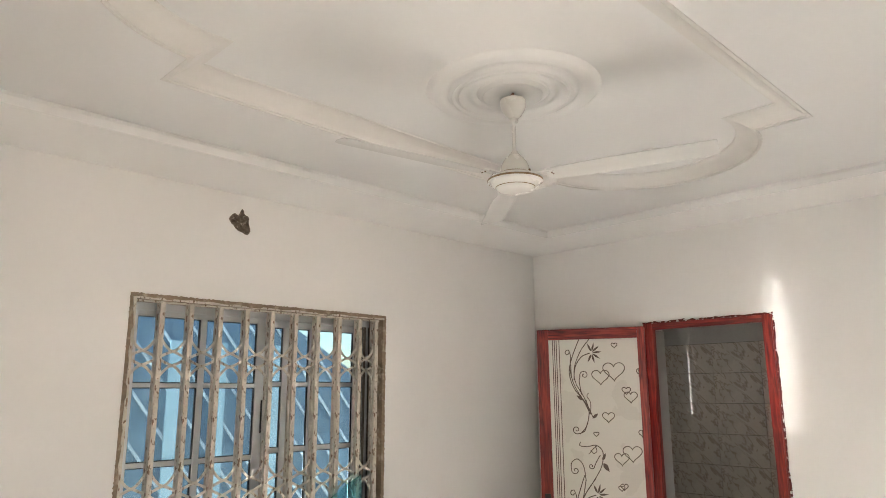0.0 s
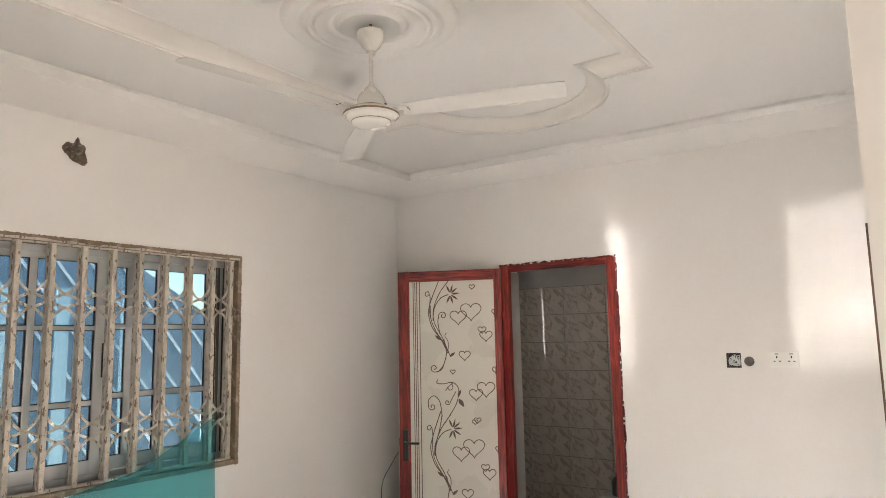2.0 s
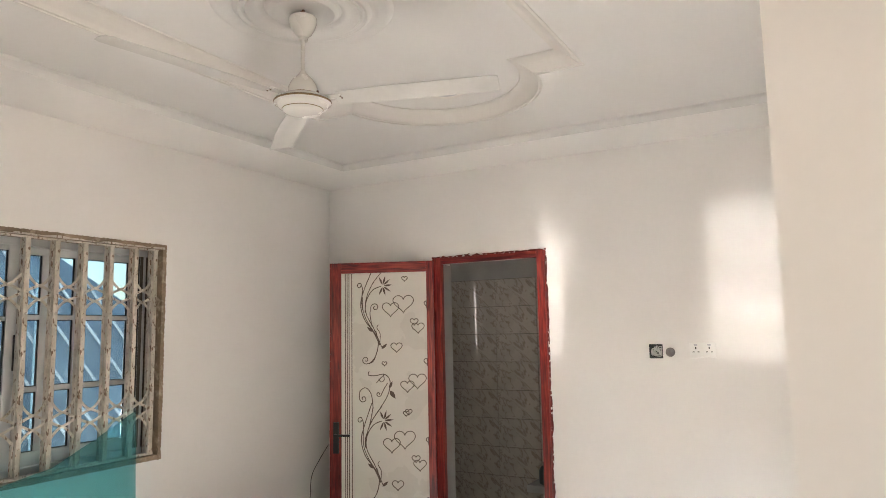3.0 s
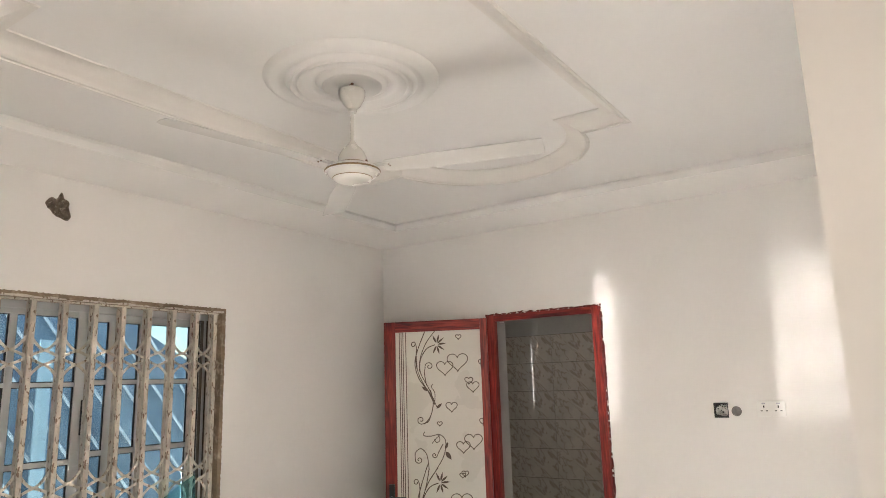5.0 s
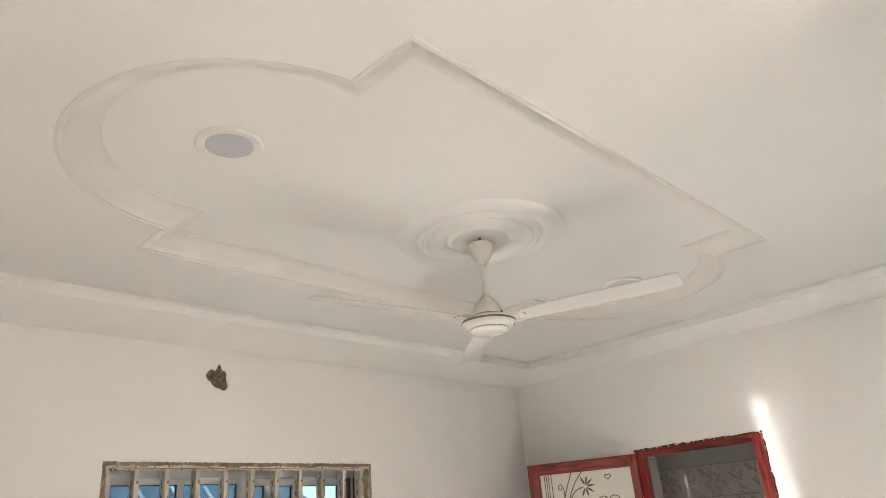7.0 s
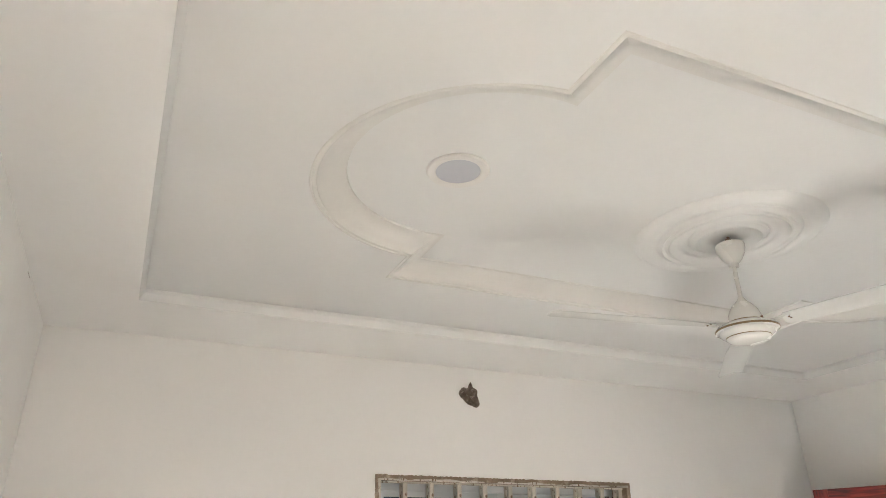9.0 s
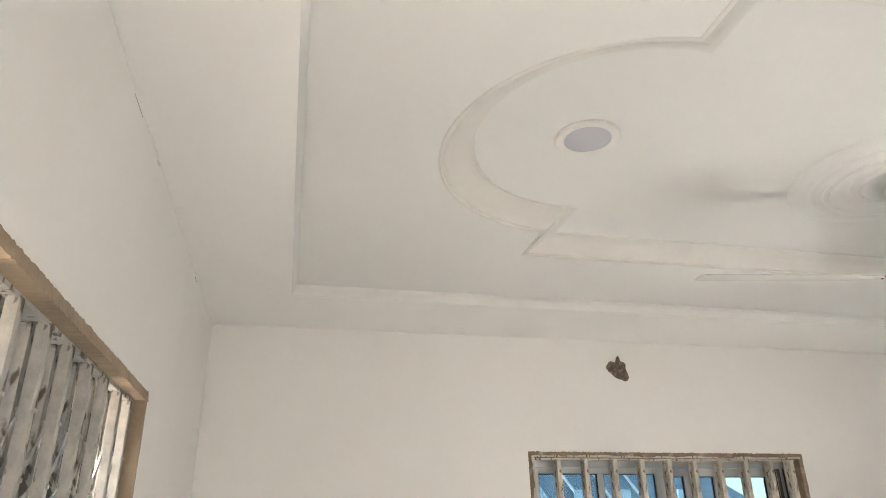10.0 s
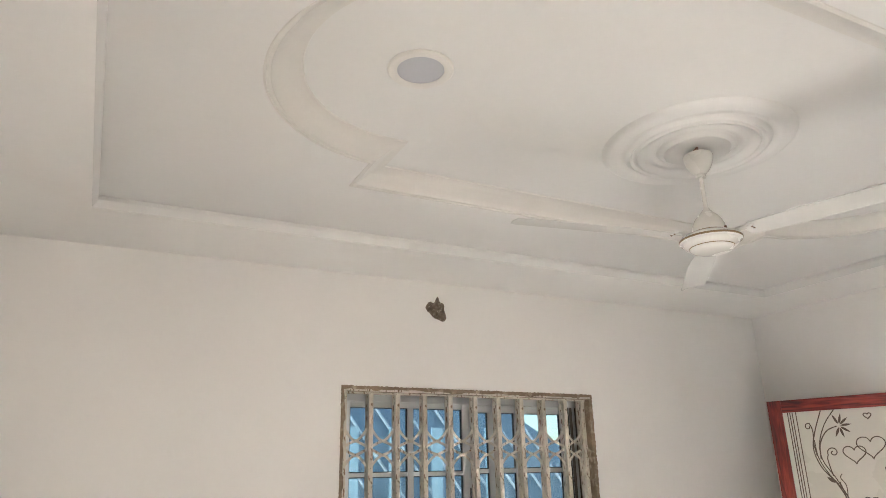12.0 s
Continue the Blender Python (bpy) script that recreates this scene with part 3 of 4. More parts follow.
# ---- bathroom door ----
def build_door_frame():
    fr = thing("door_1", pose(XE, 1.938, 0), "dark red wood-grained door frame with ragged plaster edges", "door frame", kind="structure")
    for y0, y1 in ((-0.419, -0.359), (0.349, 0.419)):
        bm = boxed(-0.014, 0.03, y0, y1, 0.0, 2.066)
        bmesh.ops.bevel(bm, geom=[e for e in bm.edges if abs(e.verts[0].co.z - e.verts[1].co.z) > 1], offset=0.006, segments=2, affect="EDGES")
        part("jamb", bm, RED, fr)
    part("head", boxed(-0.013, 0.029, -0.359, 0.349, 2.022, 2.065, bevel=0.004), RED_Y, fr)
    part("stop", boxed(0.031, 0.152, -0.372, -0.362, 0.0, 2.03, bevel=0.002), BARE, fr)
    part("plaster_reveal", boxed(0.0305, 0.152, 0.357, 0.363, 0.0, 2.022), BARE, fr, "bare grey plaster reveal")
    # torn plaster lip round the outside
    for nm, along, a0, a1, off in (("plaster_edge", "y", -0.425, 0.425, 2.066), ("plaster_edge", "z", 0.0, 2.07, -0.419)):
        bm = bmesh.new()
        n = 130
        rows = []
        for i in range(n + 1):
            s = a0 + (a1 - a0) * i / n
            j = 0.011 + 0.010 * noise.noise((s * 9, off, 0)) + 0.008 * noise.noise((s * 34, off, 5))
            j = max(0.002, j * (0.9 if along == "y" else 0.6))
            if along == "y":
                rows.append([(-0.004, s, off - 0.002), (-0.005, s, off + j), (0.004, s, off + j + 0.002), (0.004, s, off - 0.002)])
            else:
                rows.append([(-0.004, off + 0.002, s), (-0.005, off - j, s), (0.004, off - j - 0.002, s), (0.004, off + 0.002, s)])
        vs = [[bm.verts.new(p) for p in r] for r in rows]
        for a, b in zip(vs, vs[1:]):
            for i in range(4):
                bm.faces.new((a[i], a[(i + 1) % 4], b[(i + 1) % 4], b[i]))
        part(nm, bm, CHIPS, fr, "torn plaster edge in white and dark red")
    return fr


CHIPS = material("torn_plaster", (0.12, 0.025, 0.02), 0.8, vary=0.4, scale=40, bump=0.6, stain=(0.72, 0.69, 0.65), stain_at=0.56, stain_scale=38, stain_soft=0.03)
build_door_frame()
LW, LH = 0.737, 2.045


def px(cx, cy):
    """Leaf pattern units to metres on the leaf: across from the free edge, and height."""
    return (cx - 66) / 334 * LW, LH + 0.005 - (cy - 75) * 0.00216


def build_leaf():
    leaf = thing("door_leaf", pose(3.871, 3.016, 0.005, 0, 0, math.degrees(math.atan2(-0.678, 0.29))), "open red wood-grained door with brown scrolls on a cream panel", "door")
    part("stile", boxed(0, 0.082, -0.004, 0.04, 0, LH, bevel=0.004), RED, leaf)
    part("stile", boxed(LW - 0.05, LW, -0.004, 0.04, 0, LH, bevel=0.004), RED, leaf)
    part("rail", boxed(0.082, LW - 0.05, -0.004, 0.04, LH - 0.075, LH, bevel=0.004), RED_X, leaf)
    part("rail", boxed(0.082, LW - 0.05, -0.004, 0.04, 0, 0.12, bevel=0.004), RED_X, leaf)
    panel = part("panel", boxed(0.080, LW - 0.048, 0.004, 0.034, 0.118, LH - 0.073), PANEL, leaf, "glossy cream panel")

    def stroke(nm, pts, width):
        w = width if not isinstance(width, tuple) else [width[0] + (width[1] - width[0]) * i / max(1, len(pts) - 1) for i in range(len(pts))]
        w = [v * 1.25 for v in w] if isinstance(w, list) else w * 1.25
        o = part(nm, ribbon(bmesh.new(), pts, w), PATTERN, panel)
        o.location.y = 0.004
        return o

    for cx in (116, 122, 128, 137):
        u = px(cx, 0)[0]
        stroke("stripe", [(u, 0.12), (u, LH - 0.076)], 0.0042)

    edge = LW - 0.05

    def heart(cx, cy, w, thick=0.0046):
        u, z = px(cx, cy)
        k = w / 334 * LW * 1.06 / 32
        pts = []
        for i in range(41):
            a = 2 * math.pi * i / 40
            x, y = 16 * math.sin(a) ** 3, 13 * math.cos(a) - 5 * math.cos(2 * a) - 2 * math.cos(3 * a) - math.cos(4 * a)
            pts.append((min(edge - 0.001, u + k * x), z + k * 0.93 * y))
        stroke("heart", pts, thick)

    def leaflet(cx, cy, length, angle, wide=0.36):
        u, z = px(cx, cy)
        n = 9
        ln = length * 0.00216
        pts = [(u + ln * i / n * math.cos(angle), z + ln * i / n * math.sin(angle)) for i in range(n + 1)]
        o = part("petal", ribbon(bmesh.new(), pts, [max(0.0008, ln * wide * math.sin(math.pi * (i / n) ** 0.8)) for i in range(n + 1)]), PATTERN, panel)
        o.location.y = 0.004

    def curl(cx, cy, r, start, turns, lead):
        """A spiral that winds out to radius r and then runs along lead."""
        pts = []
        n = 34
        for i in range(n + 1):
            f = i / n
            a = start - turns * 2 * math.pi * (1 - f)
            rr = r * (0.18 + 0.82 * f)
            pts.append(px(cx + rr * math.cos(a), cy - rr * math.sin(a)))
        run = [pts[-1]] + [px(*p) for p in lead]
        stroke("scroll", pts[:-1] + smooth_line(run, 7), 0.0046)

    for base in (0, 428, 856):
        b = base
        if px(0, 120 + b)[1] < 0.2:
            break

        def ok(cy):
            return px(0, cy + b)[1] > 0.16

        for cx, cy, w in ((303, 211, 62), (262, 229, 50), (349, 291, 37), (337, 272, 24), (280, 352, 34), (308, 133, 17), (241, 404, 15), (345, 458, 52), (313, 475, 40), (316, 556, 20), (384, 217, 27), (380, 400, 26)):
            if ok(cy):
                heart(cx, cy + b, w)
        if ok(160):
            for a in (75, 40, 5, -35, -75, 115, -115):
                leaflet(238 + 3 * math.cos(radians(a)), 155 + b - 5 * math.sin(radians(a)), 28, radians(a), 0.22)
            stroke("stem", smooth_line([px(232, 156 + b), px(205, 168 + b), px(185, 200 + b), px(180, 240 + b)]), 0.005)
        if ok(345):
            stems = [([(232, 110 if b else 112), (203, 150), (183, 200), (184, 245), (208, 292), (230, 345)], 0.0045),
                     ([(200, 100 if b else 112), (176, 170), (166, 215), (178, 262), (206, 302), (226, 345)], 0.005),
                     ([(172, 190), (174, 235), (190, 275), (214, 312), (233, 352)], 0.0042)]
            for pts, w in stems:
                stroke("stem", smooth_line([px(x, y + b) for x, y in pts]), w)
            stroke("stem", smooth_line([px(x, y + b) for x, y in ((214, 300), (222, 340), (212, 382), (192, 405))]), 0.0052)
            stroke("stem", smooth_line([px(x, y + b) for x, y in ((226, 345), (228, 310), (218, 290), (223, 280))]), 0.004)
            curl(163, 154, 10, radians(70), -0.9, ((172, 165), (169, 200), (172, 232)))
            curl(212, 224, 14, radians(200), 1.3, ((196, 245), (202, 285)))
            curl(182, 392, 13, radians(-70), 1.2, ((206, 396), (216, 370)))
            leaflet(204, 302 + b, 24, radians(140))
            leaflet(232, 357 + b, 24, radians(40))
        if ok(560):
            for pts, w in (([(192, 428), (190, 440), (212, 442), (240, 438), (258, 458), (252, 500), (226, 545), (196, 590), (180, 640), (178, 665)], 0.0048),
                           ([(204, 540), (194, 590), (178, 640)], 0.005),
                           ([(236, 438), (240, 455), (230, 462), (222, 452)], 0.004),
                           ([(215, 465), (228, 450), (240, 440)], 0.004)):
                stroke("stem", smooth_line([px(x, y + b) for x, y in pts]), w)
            curl(173, 514, 12, radians(180), -1.2, ((162, 492), (180, 480), (198, 500), (204, 545)))
            curl(222, 500, 9, radians(0), 1.2, ((238, 486), (250, 466)))
            curl(163, 582, 10, radians(70), -0.9, ((173, 592), (172, 630)))
            leaflet(256, 482 + b, 24, radians(65))
            leaflet(258, 490 + b, 30, radians(-55), 0.45)

    h = part("handle_plate", boxed(0.026, 0.066, -0.012, -0.003, 0.735, 0.945, bevel=0.004), BLACK, leaf, "black metal door plate")
    lev = bmesh.new()
    box(lev, 0.040, 0.052, -0.05, -0.011, 0.854, 0.868, 0.004)
    box(lev, 0.040, 0.155, -0.058, -0.046, 0.853, 0.869, 0.004)
    part("lever", lev, BLACK, h)
    part("latch", boxed(-0.006, 0.0, 0.010, 0.026, 0.84, 0.89, bevel=0.002), GOLD, leaf)
    return leaf


build_leaf()


def tube(name, pts, r, mat, label, category):
    cu = bpy.data.curves.new(name, "CURVE")
    cu.dimensions, cu.bevel_depth, cu.bevel_resolution = "3D", r, 2
    sp = cu.splines.new("POLY")
    sp.points.add(len(pts) - 1)
    for p, q in zip(sp.points, pts):
        p.co = (*q, 1)
    cu.materials.append(mat)
    return tagged(new(name, cu), label, category)


tube("cable", smooth_line([(3.862, 3.02, 0.80), (3.81, 3.06, 0.70), (3.77, 3.09, 0.60), (3.765, 3.10, 0.45), (3.73, 3.10, 0.25), (3.74, 3.08, 0.004)]), 0.0024, WIRE, "thin black cable hanging from the door latch", "cable")


# ---- east wall fittings ----
def build_socket():
    s = thing("wall_socket", pose(XE, 0.596, 1.4245), "white double three-pin wall socket", "socket")
    plate = part("plate", boxed(-0.010, 0.001, -0.071, 0.071, -0.0425, 0.0425, bevel=0.004), PLASTIC, s)
    for c in (-0.036, 0.036):
        for y, z, w, h in ((0, 0.012, 0.006, 0.013), (-0.013, -0.010, 0.010, 0.005), (0.013, -0.010, 0.010, 0.005)):
            part("pin_hole", boxed(-0.0107, -0.0095, c + y - w / 2, c + y + w / 2, z - h / 2, z + h / 2), GASKET, plate)
        part("switch", boxed(-0.0125, -0.0095, c - 0.009, c + 0.009, 0.025, 0.033, bevel=0.001), DIFFUSER, plate)


def build_open_box():
    s = thing("switch_box", pose(XE, 0.856, 1.4185), "open wall box with crumpled white wires and paper", "switch box")
    bm = bmesh.new()
    for a in ((0.0, 0.045, -0.039, -0.034, -0.0415, 0.0415), (0.0, 0.045, 0.034, 0.039, -0.0415, 0.0415), (0.0, 0.045, -0.034, 0.034, -0.0415, -0.0365), (0.0, 0.045, -0.034, 0.034, 0.0365, 0.0415), (0.040, 0.045, -0.034, 0.034, -0.0365, 0.0365)):
        box(bm, *a)
    part("case", bm, GASKET, s, "black plastic box")
    rng = random.Random(5)
    for k in range(7):
        pts = [(0.02 + 0.018 * rng.random(), -0.03 + 0.06 * rng.random(), -0.03 + 0.06 * rng.random()) for _ in range(5)]
        bm = bmesh.new()
        line = smooth_line(pts, 6)
        ring0 = None
        for p in line:
            ring = [bm.verts.new((p[0] + 0.004 * math.cos(a), p[1] + 0.004 * math.sin(a), p[2] + 0.003 * math.cos(a + 1))) for a in (0, 1.57, 3.14, 4.71)]
            if ring0:
                for i in range(4):
                    bm.faces.new((ring0[i], ring0[(i + 1) % 4], ring[(i + 1) % 4], ring[i]))
            ring0 = ring
        part("wire", bm, PLASTIC, s, "white wire")


build_socket()
build_open_box()
o = link_mesh("round_box_cover", lathe([(0.0, 0.004), (0.022, 0.004), (0.0265, 0.002), (0.027, -0.001), (0.024, -0.002)], 28), material("grey_cover", (0.17, 0.155, 0.145), 0.8, vary=0.25, scale=40, bump=0.3))
o.matrix_basis = pose(XE, 0.775, 1.413, 0, -90, 0)
tagged(o, "round grey unpainted box cover flush in the wall", "box cover")


def build_south_door():
    """A dark door in the south wall, standing a little ajar."""
    wood = material("dark_stained_wood", (0.075, 0.05, 0.035), 0.7, vary=0.35, scale=20, bump=0.4)
    d = thing("door_2", pose(3.74, YS, 0), "dark stained wooden door standing slightly ajar", "door", kind="structure")
    part("jamb", boxed(0.0, 0.06, -0.001, 0.02, 0.0, 2.02, bevel=0.003), wood, d)
    leaf = part("leaf", boxed(-0.74, 0.0, 0.003, 0.040, 0.006, 1.965, bevel=0.003), wood, d)
    leaf.matrix_basis = pose(0.0, 0.002, 0, 0, 0, -2.8)
    part("rim", boxed(-0.746, -0.739, 0.006, 0.036, 0.02, 1.95, bevel=0.001), RUST, leaf)


build_south_door()


# ---- ceiling things ----
def build_rose():
    rose = thing("ceiling_rose", pose(1.929, 1.582, TRAY), "round ribbed plaster ceiling rose above the fan", "ceiling rose")
    for nm, prof in (("centre_disc", [(0.0, -0.008), (0.05, -0.008), (0.064, -0.006), (0.085, -0.010), (0.104, -0.021), (0.116, -0.025), (0.126, -0.020), (0.133, -0.0135)]),
                     ("middle_ring", [(0.132, -0.013), (0.142, -0.010), (0.153, -0.017), (0.163, -0.018), (0.174, -0.012), (0.188, -0.013), (0.202, -0.023), (0.211, -0.026), (0.219, -0.019), (0.227, -0.019), (0.237, -0.027), (0.244, -0.025), (0.250, -0.018), (0.255, -0.0135)]),
                     ("outer_ring", [(0.254, -0.013), (0.263, -0.0115), (0.274, -0.017), (0.286, -0.020), (0.300, -0.016), (0.310, -0.017), (0.322, -0.013), (0.332, -0.006), (0.339, 0.001)])):
        part(nm, lathe(prof, 96), CEIL, rose, smooth=True)


def build_fan():
    fan = thing("ceiling_fan", pose(1.929, 1.582, TRAY), "white three-bladed ceiling fan at rest", "ceiling fan")
    hook = bmesh.new()
    box(hook, -0.004, 0.004, -0.004, 0.004, -0.06, -0.008, 0.001)
    box(hook, -0.013, 0.015, -0.006, 0.006, -0.042, -0.018, 0.002)
    part("hook", hook, RUST, fan, "rusty ceiling hook")
    part("canopy", lathe([(0.0, -0.085), (0.036, -0.070), (0.046, -0.043), (0.049, -0.040), (0.051, -0.043), (0.0505, -0.060), (0.045, -0.079), (0.033, -0.101), (0.0205, -0.114), (0.0165, -0.117), (0.0175, -0.121), (0.0175, -0.130), (0.0, -0.130)]), FAN, fan, smooth=True)
    part("rod", lathe([(0.0075, -0.05), (0.0075, -0.30)], 16), FAN, fan, smooth=True)
    part("motor_cover", lathe([(0.0, -0.2440), (0.010, -0.2460), (0.014, -0.2550), (0.022, -0.2650), (0.034, -0.2760), (0.045, -0.2910), (0.053, -0.3090), (0.057, -0.3270), (0.057, -0.3390), (0.0, -0.3390)]), FAN, fan, smooth=True)
    housing = part("motor_housing", lathe([(0.0, -0.3410), (0.060, -0.3420), (0.080, -0.3460), (0.098, -0.3550), (0.1055, -0.3650), (0.1060, -0.3685), (0.102, -0.3715), (0.095, -0.3730), (0.094, -0.3765), (0.089, -0.3850), (0.080, -0.3910), (0.0745, -0.3925), (0.0735, -0.3965), (0.068, -0.4030), (0.058, -0.4070), (0.040, -0.4095), (0.0, -0.4105)]), FAN, fan, smooth=True)
    part("upper_band", lathe([(0.056, -0.3360), (0.0592, -0.3370), (0.0592, -0.3435), (0.056, -0.3440)]), GOLD, housing, "dull brass band", smooth=True)
    part("rim_band", lathe([(0.1045, -0.3635), (0.1062, -0.3650), (0.1062, -0.3690), (0.1045, -0.3710)]), GOLD, housing, "dull brass band", smooth=True)
    part("cap_line", lathe([(0.0735, -0.3920), (0.0755, -0.3928), (0.0742, -0.3950), (0.0725, -0.3945)]), GOLD, housing, smooth=True)
    for k in range(3):
        bolt = part("screw", lathe([(0.0, -0.3370), (0.004, -0.3380), (0.0045, -0.3540)], 8), RUST, housing)
        bolt.location = (0.083 * math.cos(radians(20 + 120 * k)), 0.083 * math.sin(radians(20 + 120 * k)), -0.003)
    for ang in (-71.0, 49.0, 169.0):
        bm = bmesh.new()
        n, m = 40, 6
        top, low = [], []
        for i in range(n + 1):
            f = i / n
            r = 0.125 + (0.722 - 0.125) * f
            half = 0.052 * min(1, 0.72 + 0.9 * f) if f < 0.97 else 0.052 * (1 - ((f - 0.97) / 0.03) ** 2 * 0.12)
            half *= math.sqrt(min(1, (f + 0.006) / 0.03)) if f < 0.03 else 1
            a, b = [], []
            for j in range(m + 1):
                s = -1 + 2 * j / m
                z = -0.3530 + 0.006 * f - 0.009 * s - (0.005 if abs(s) > 0.9 else 0.001 if abs(s) > 0.6 else 0)
                a.append(bm.verts.new((r, s * half, z + 0.0012)))
                b.append(bm.verts.new((r, s * half, z - 0.0012)))
            top.append(a)
            low.append(b)
        for i in range(n):
            for j in range(m):
                bm.faces.new((top[i][j], top[i][j + 1], top[i + 1][j + 1], top[i + 1][j]))
                bm.faces.new((low[i][j], low[i + 1][j], low[i + 1][j + 1], low[i][j + 1]))
            for j in (0, m):
                bm.faces.new((top[i][j], top[i + 1][j], low[i + 1][j], low[i][j]))
        for i in (0, n):
            for j in range(m):
                bm.faces.new((top[i][j], top[i][j + 1], low[i][j + 1], low[i][j]))
        blade = part("blade", bm, BLADE, fan, smooth=True)
        blade.rotation_euler = (0, 0, radians(ang))
        br = bmesh.new()
        box(br, 0.085, 0.155, -0.018, 0.018, -0.3520, -0.3480, 0.0015)
        part("blade_bracket", br, FAN, blade)
        for s in (-1, 1):
            sc = part("blade_screw", lathe([(0.0, -0.3575), (0.003, -0.3570), (0.0035, -0.3540)], 8), RUST, blade)
            sc.location = (0.148, 0.009 * s, -0.0015)


build_rose()
build_fan()


def build_downlight(x, y, label):
    d = thing("downlight", pose(x, y, TRAY), label, "downlight", "downlights in the tray")
    part("rim", lathe([(0.097, 0.002), (0.0975, -0.004), (0.093, -0.009), (0.080, -0.0095), (0.070, -0.006), (0.068, 0.0)], 64), RIM, d, "off-white rim", smooth=True)
    part("diffuser", lathe([(0.0685, -0.0055), (0.05, -0.0065), (0.0, -0.007)], 48), DIFFUSER, d, "unlit grey-white diffuser", smooth=True)


build_downlight(0.812, 1.553, "round white recessed ceiling light, unlit, well clear of the fan")
build_downlight(2.995, 1.568, "round white recessed ceiling light, unlit, beyond the fan blade")


def build_crack(y, z, length, seed):
    bm = bmesh.new()
    pts = [(length * (i / 14 - 0.5), 0.003 * noise.noise((i * 0.7, seed, 0))) for i in range(15)]
    ribbon(bm, pts, [0.0005 + 0.0022 * math.sin(math.pi * i / 14) * (0.6 + noise.noise((i, seed, 2))) ** 2 for i in range(15)], 0.0008)
    ob = link_mesh("wall_crack", bm, RUBBLE)
    ob.matrix_basis = pose(XW, y, z, 0, 0, 90)
    tagged(ob, "short dark crack in the plaster under the ceiling border", "crack", "cracks in the plaster")


for y, z, length, seed in ((1.44, 2.649, 0.10, 1), (1.72, 2.652, 0.03, 2), (2.62, 2.648, 0.07, 3)):
    build_crack(y, z, length, seed)


# ---- bathroom beyond the doorway ----
BX = 5.78
tagged(link_mesh("wall_bath_south", boxed(XE + 0.15, 6.0, 0.85, 1.0, -0.2, TOP), BARE), "plain grey bathroom wall", "wall", kind="structure")
back = tagged(link_mesh("wall_bath_back", boxed(BX, 6.0, 1.0, YN, -0.2, TOP), BARE), "grey plaster bathroom wall tiled with grey marbled tiles", "wall", kind="structure")
part("tile_bed", boxed(BX - 0.006, BX, 1.0, YN, 0.0, 2.024), GROUT, back)


def build_bath_window():
    w = thing("window_3", pose(BATH_WIN[0], YN, BATH_WIN[2]), "small barred bathroom window", "window", kind="structure")
    part("frame", box(box(boxed(0, 0.03, 0.08, 0.12, 0, 0.66), 0.31, 0.34, 0.08, 0.12, 0, 0.66), 0.03, 0.31, 0.08, 0.12, 0, 0.03), ALU, w)
    for x in (0.075, 0.20, 0.30):
        part("bar", boxed(x - 0.024, x + 0.024, -0.022, -0.006, 0.0, 0.66, bevel=0.003), BARS, w)
    for z in (0.24, 0.33, 0.50):
        part("cross_bar", boxed(0.0, 0.34, -0.006, -0.001, z - 0.006, z + 0.006), BARS, w)


build_bath_window()


def build_tiles():
    bm = boxed(-0.004, 0.004, -0.1985, 0.1985, -0.1235, 0.1235)
    bmesh.ops.bevel(bm, geom=[e for e in bm.edges if e.verts[0].co.x < 0 and e.verts[1].co.x < 0], offset=0.002, segments=1, affect="EDGES")
    first = None
    for c in range(6):
        for r in range(8):
            y, z = 1.22 + 0.4 * c, 2.022 - 0.125 - 0.25 * r
            if first is None:
                first = part("tile", bm, TILE, back)
                first.location = (BX - 0.0085, y, z)
            else:
                again(first, pose(BX - 0.0085 - 0.0006 * noise.noise((c * 3.3, r * 2.1, 0)), y, z))


build_tiles()


def build_washstand():
    w = thing("washstand", pose(5.35, 1.55, 0), "pale ceramic washstand in the dim bathroom", "washstand")
    part("basin", boxed(-0.2, 0.2, -0.25, 0.56, 0.30, 0.36, bevel=0.02), STEEL, w)
    part("pedestal", lathe([(0.10, 0.0), (0.07, 0.06), (0.06, 0.25), (0.09, 0.305)], 20), STEEL, w, smooth=True)
    b = thing("bottle", pose(5.25, 1.98, 0.36), "dark green plastic bottle on the washstand", "bottle")
    part("body", lathe([(0.0, 0.0), (0.05, 0.0), (0.055, 0.01), (0.055, 0.10), (0.04, 0.13), (0.02, 0.14), (0.0, 0.14)], 20), TANK, b, smooth=True)
    part("cap", lathe([(0.022, 0.138), (0.022, 0.165), (0.0, 0.166)], 14), TANK, b, smooth=True)


build_washstand()

# ---- outside ----
tagged(link_mesh("ground", boxed(-400, 400, -400, 400, -0.5, -0.3), EARTH), "dry brown earth", "ground", kind="structure")


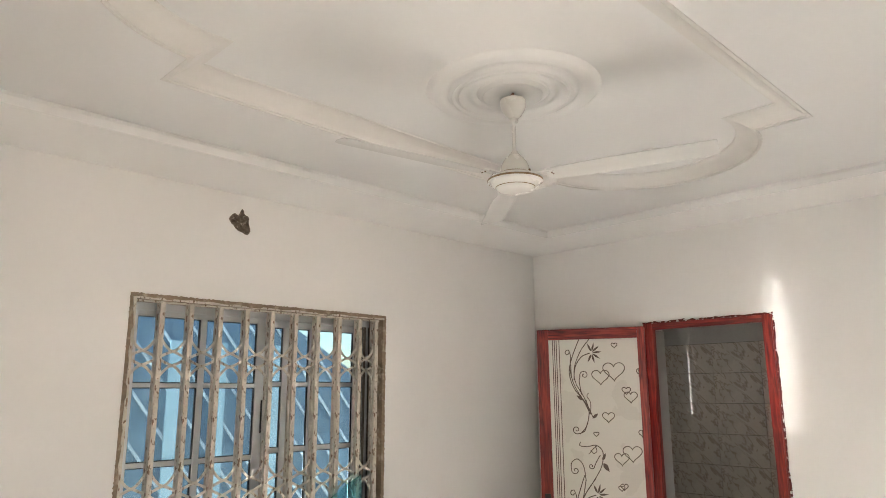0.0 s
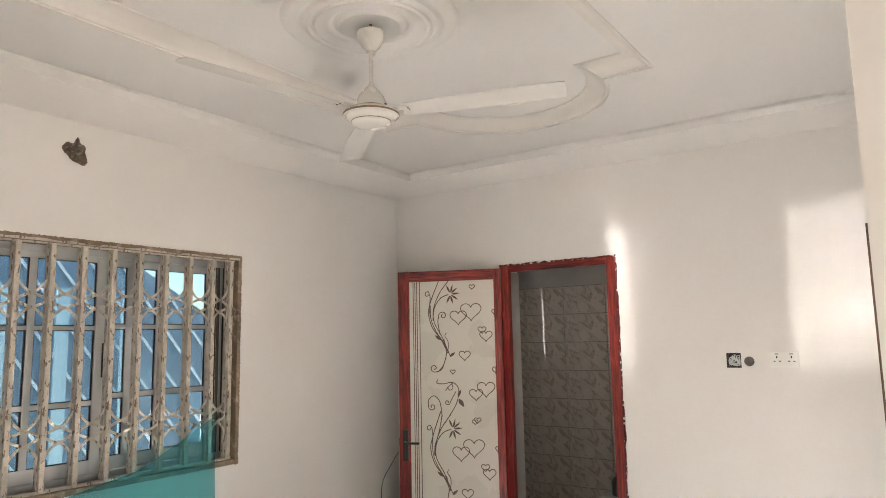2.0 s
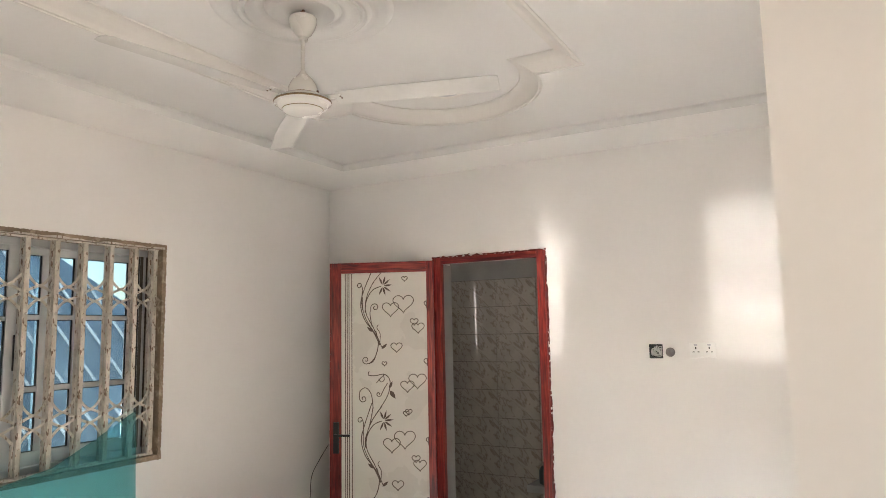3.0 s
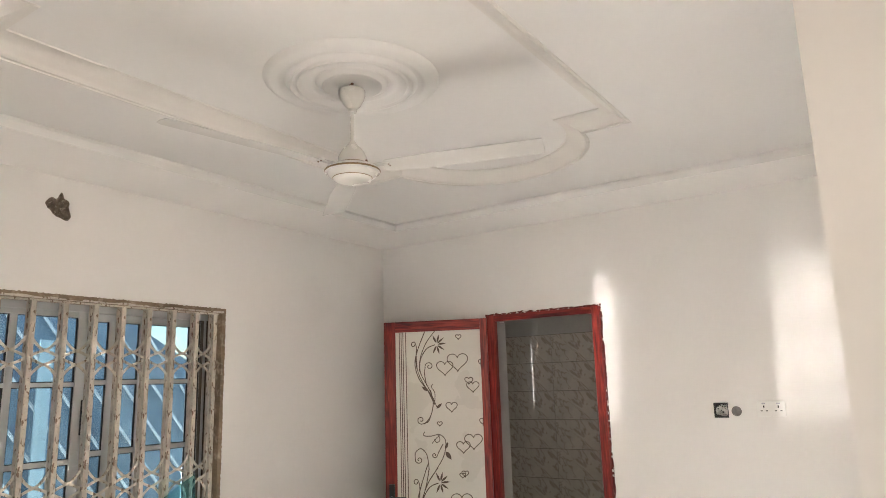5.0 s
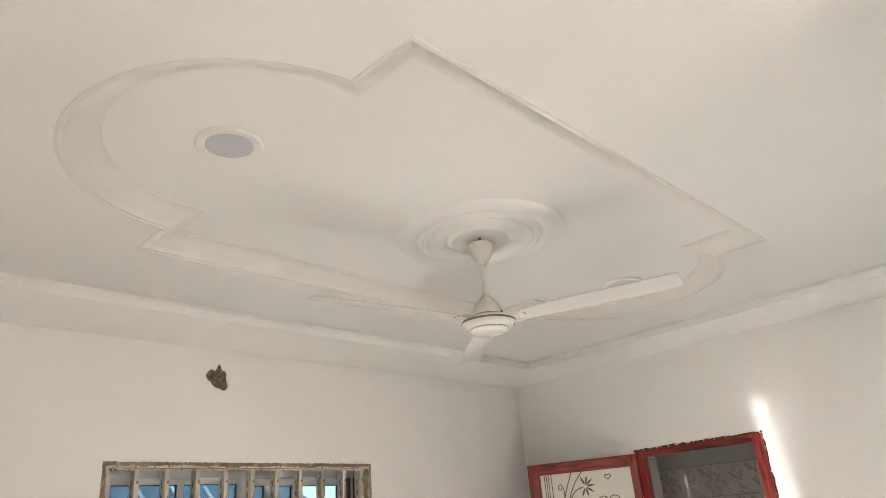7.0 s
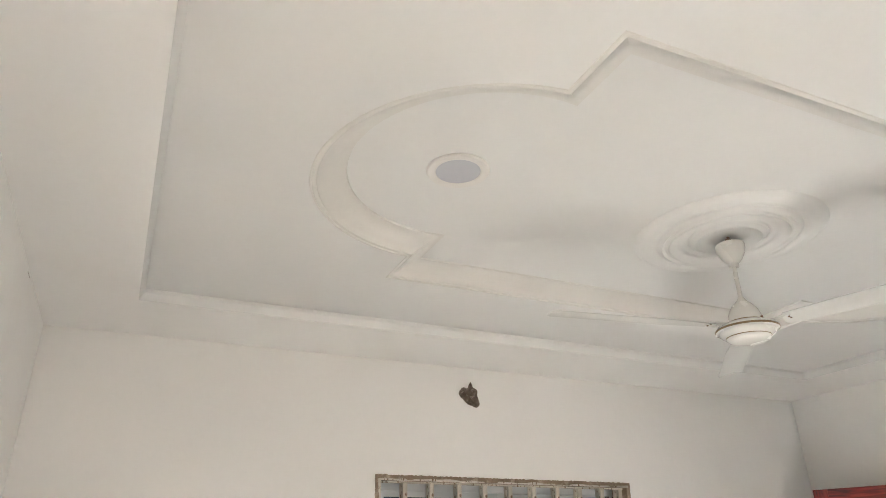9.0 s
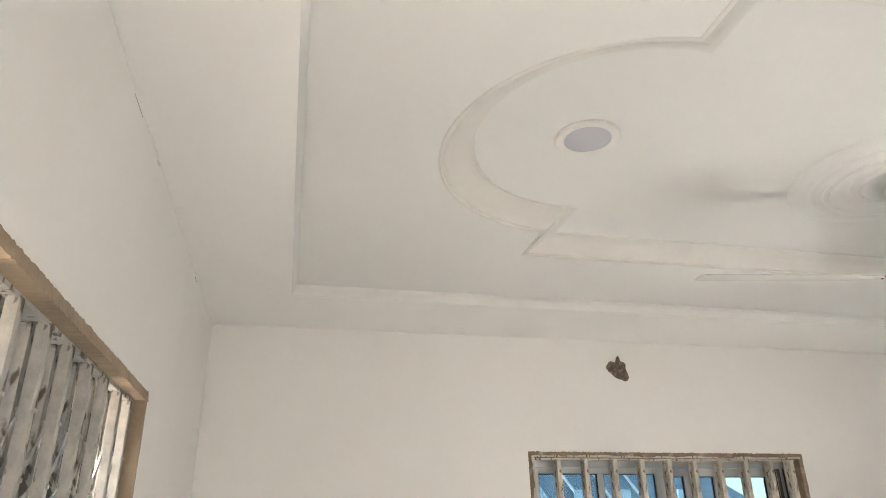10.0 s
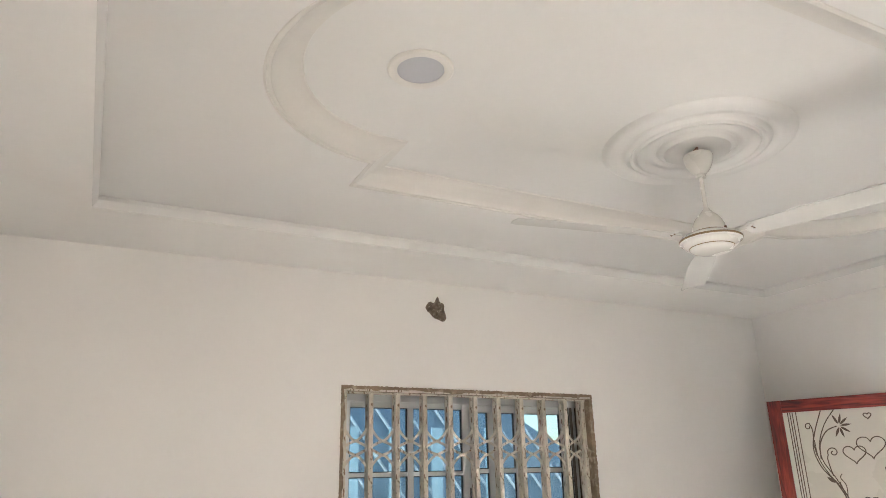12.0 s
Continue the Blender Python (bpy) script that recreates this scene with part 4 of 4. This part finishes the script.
def build_neighbour():
    """A building clad in slanting blue roof sheets, its top edge falling to one side."""
    h = thing("sheet_metal_building", pose(0, 7.6, -0.3), "neighbouring building clad in blue-grey ribbed metal sheets", "building")

    def crest(x):
        return min(6.0, 2.80 - 0.57 * (x - 4.90))

    bm = bmesh.new()
    xs = [-7.0, -0.8, 1.0, 3.0, 4.9, 6.0, 7.2, 9.0]
    lo = [bm.verts.new((x, 0, 0)) for x in xs]
    hi = [bm.verts.new((x, 0.3, crest(x) - 0.0 if crest(x) > 0.3 else 0.3)) for x in xs]
    lb = [bm.verts.new((x, 0.5, 0)) for x in xs]
    hb = [bm.verts.new((v.co.x, 0.5, v.co.z)) for v in hi]
    for i in range(len(xs) - 1):
        for p, q in ((lo, hi), (hi, hb), (hb, lb)):
            bm.faces.new((p[i], p[i + 1], q[i + 1], q[i]))
    part("cladding", bm, ROOF, h)
    for k in range(34):
        x0 = -6.0 + 0.40 * k
        # each rib runs down from the crest, leaning
        top_x = x0
        for _ in range(30):
            top_z = crest(top_x) - 0.02
            top_x = x0 - 0.72 * (top_z - 2.0)
        if top_z < 0.4 or top_x < -6.9:
            continue
        bot_x = x0 + 0.72 * 1.95
        rb = bmesh.new()
        a, b = Vector((top_x, 0.05 * top_z - 0.03, top_z)), Vector((bot_x, -0.03, 0.05))
        a.y = 0.3 * top_z / max(0.3, crest(top_x)) - 0.03
        vs = []
        for p in (a, b):
            vs.append([rb.verts.new(p + Vector((dx, dy, 0))) for dx, dy in ((-0.022, 0.03), (-0.013, 0.012), (0.013, 0.012), (0.022, 0.03))])
        for i in range(4):
            rb.faces.new((vs[0][i], vs[0][(i + 1) % 4], vs[1][(i + 1) % 4], vs[1][i]))
        rb.faces.new(vs[0])
        rb.faces.new(vs[1])
        part("rib", rb, SUNLIT_RIB, h)
    # added strips that stand in for pale upright bands in the window panes
    for x in (2.72, 3.23, 3.77, 4.50):
        part("pale_strip", boxed(x - 0.07, x + 0.07, -0.045, -0.02, 0.1, 2.5, bevel=0.004), PALE_BAND, h, "pale blue upright strip standing in for a band in the panes")


build_neighbour()
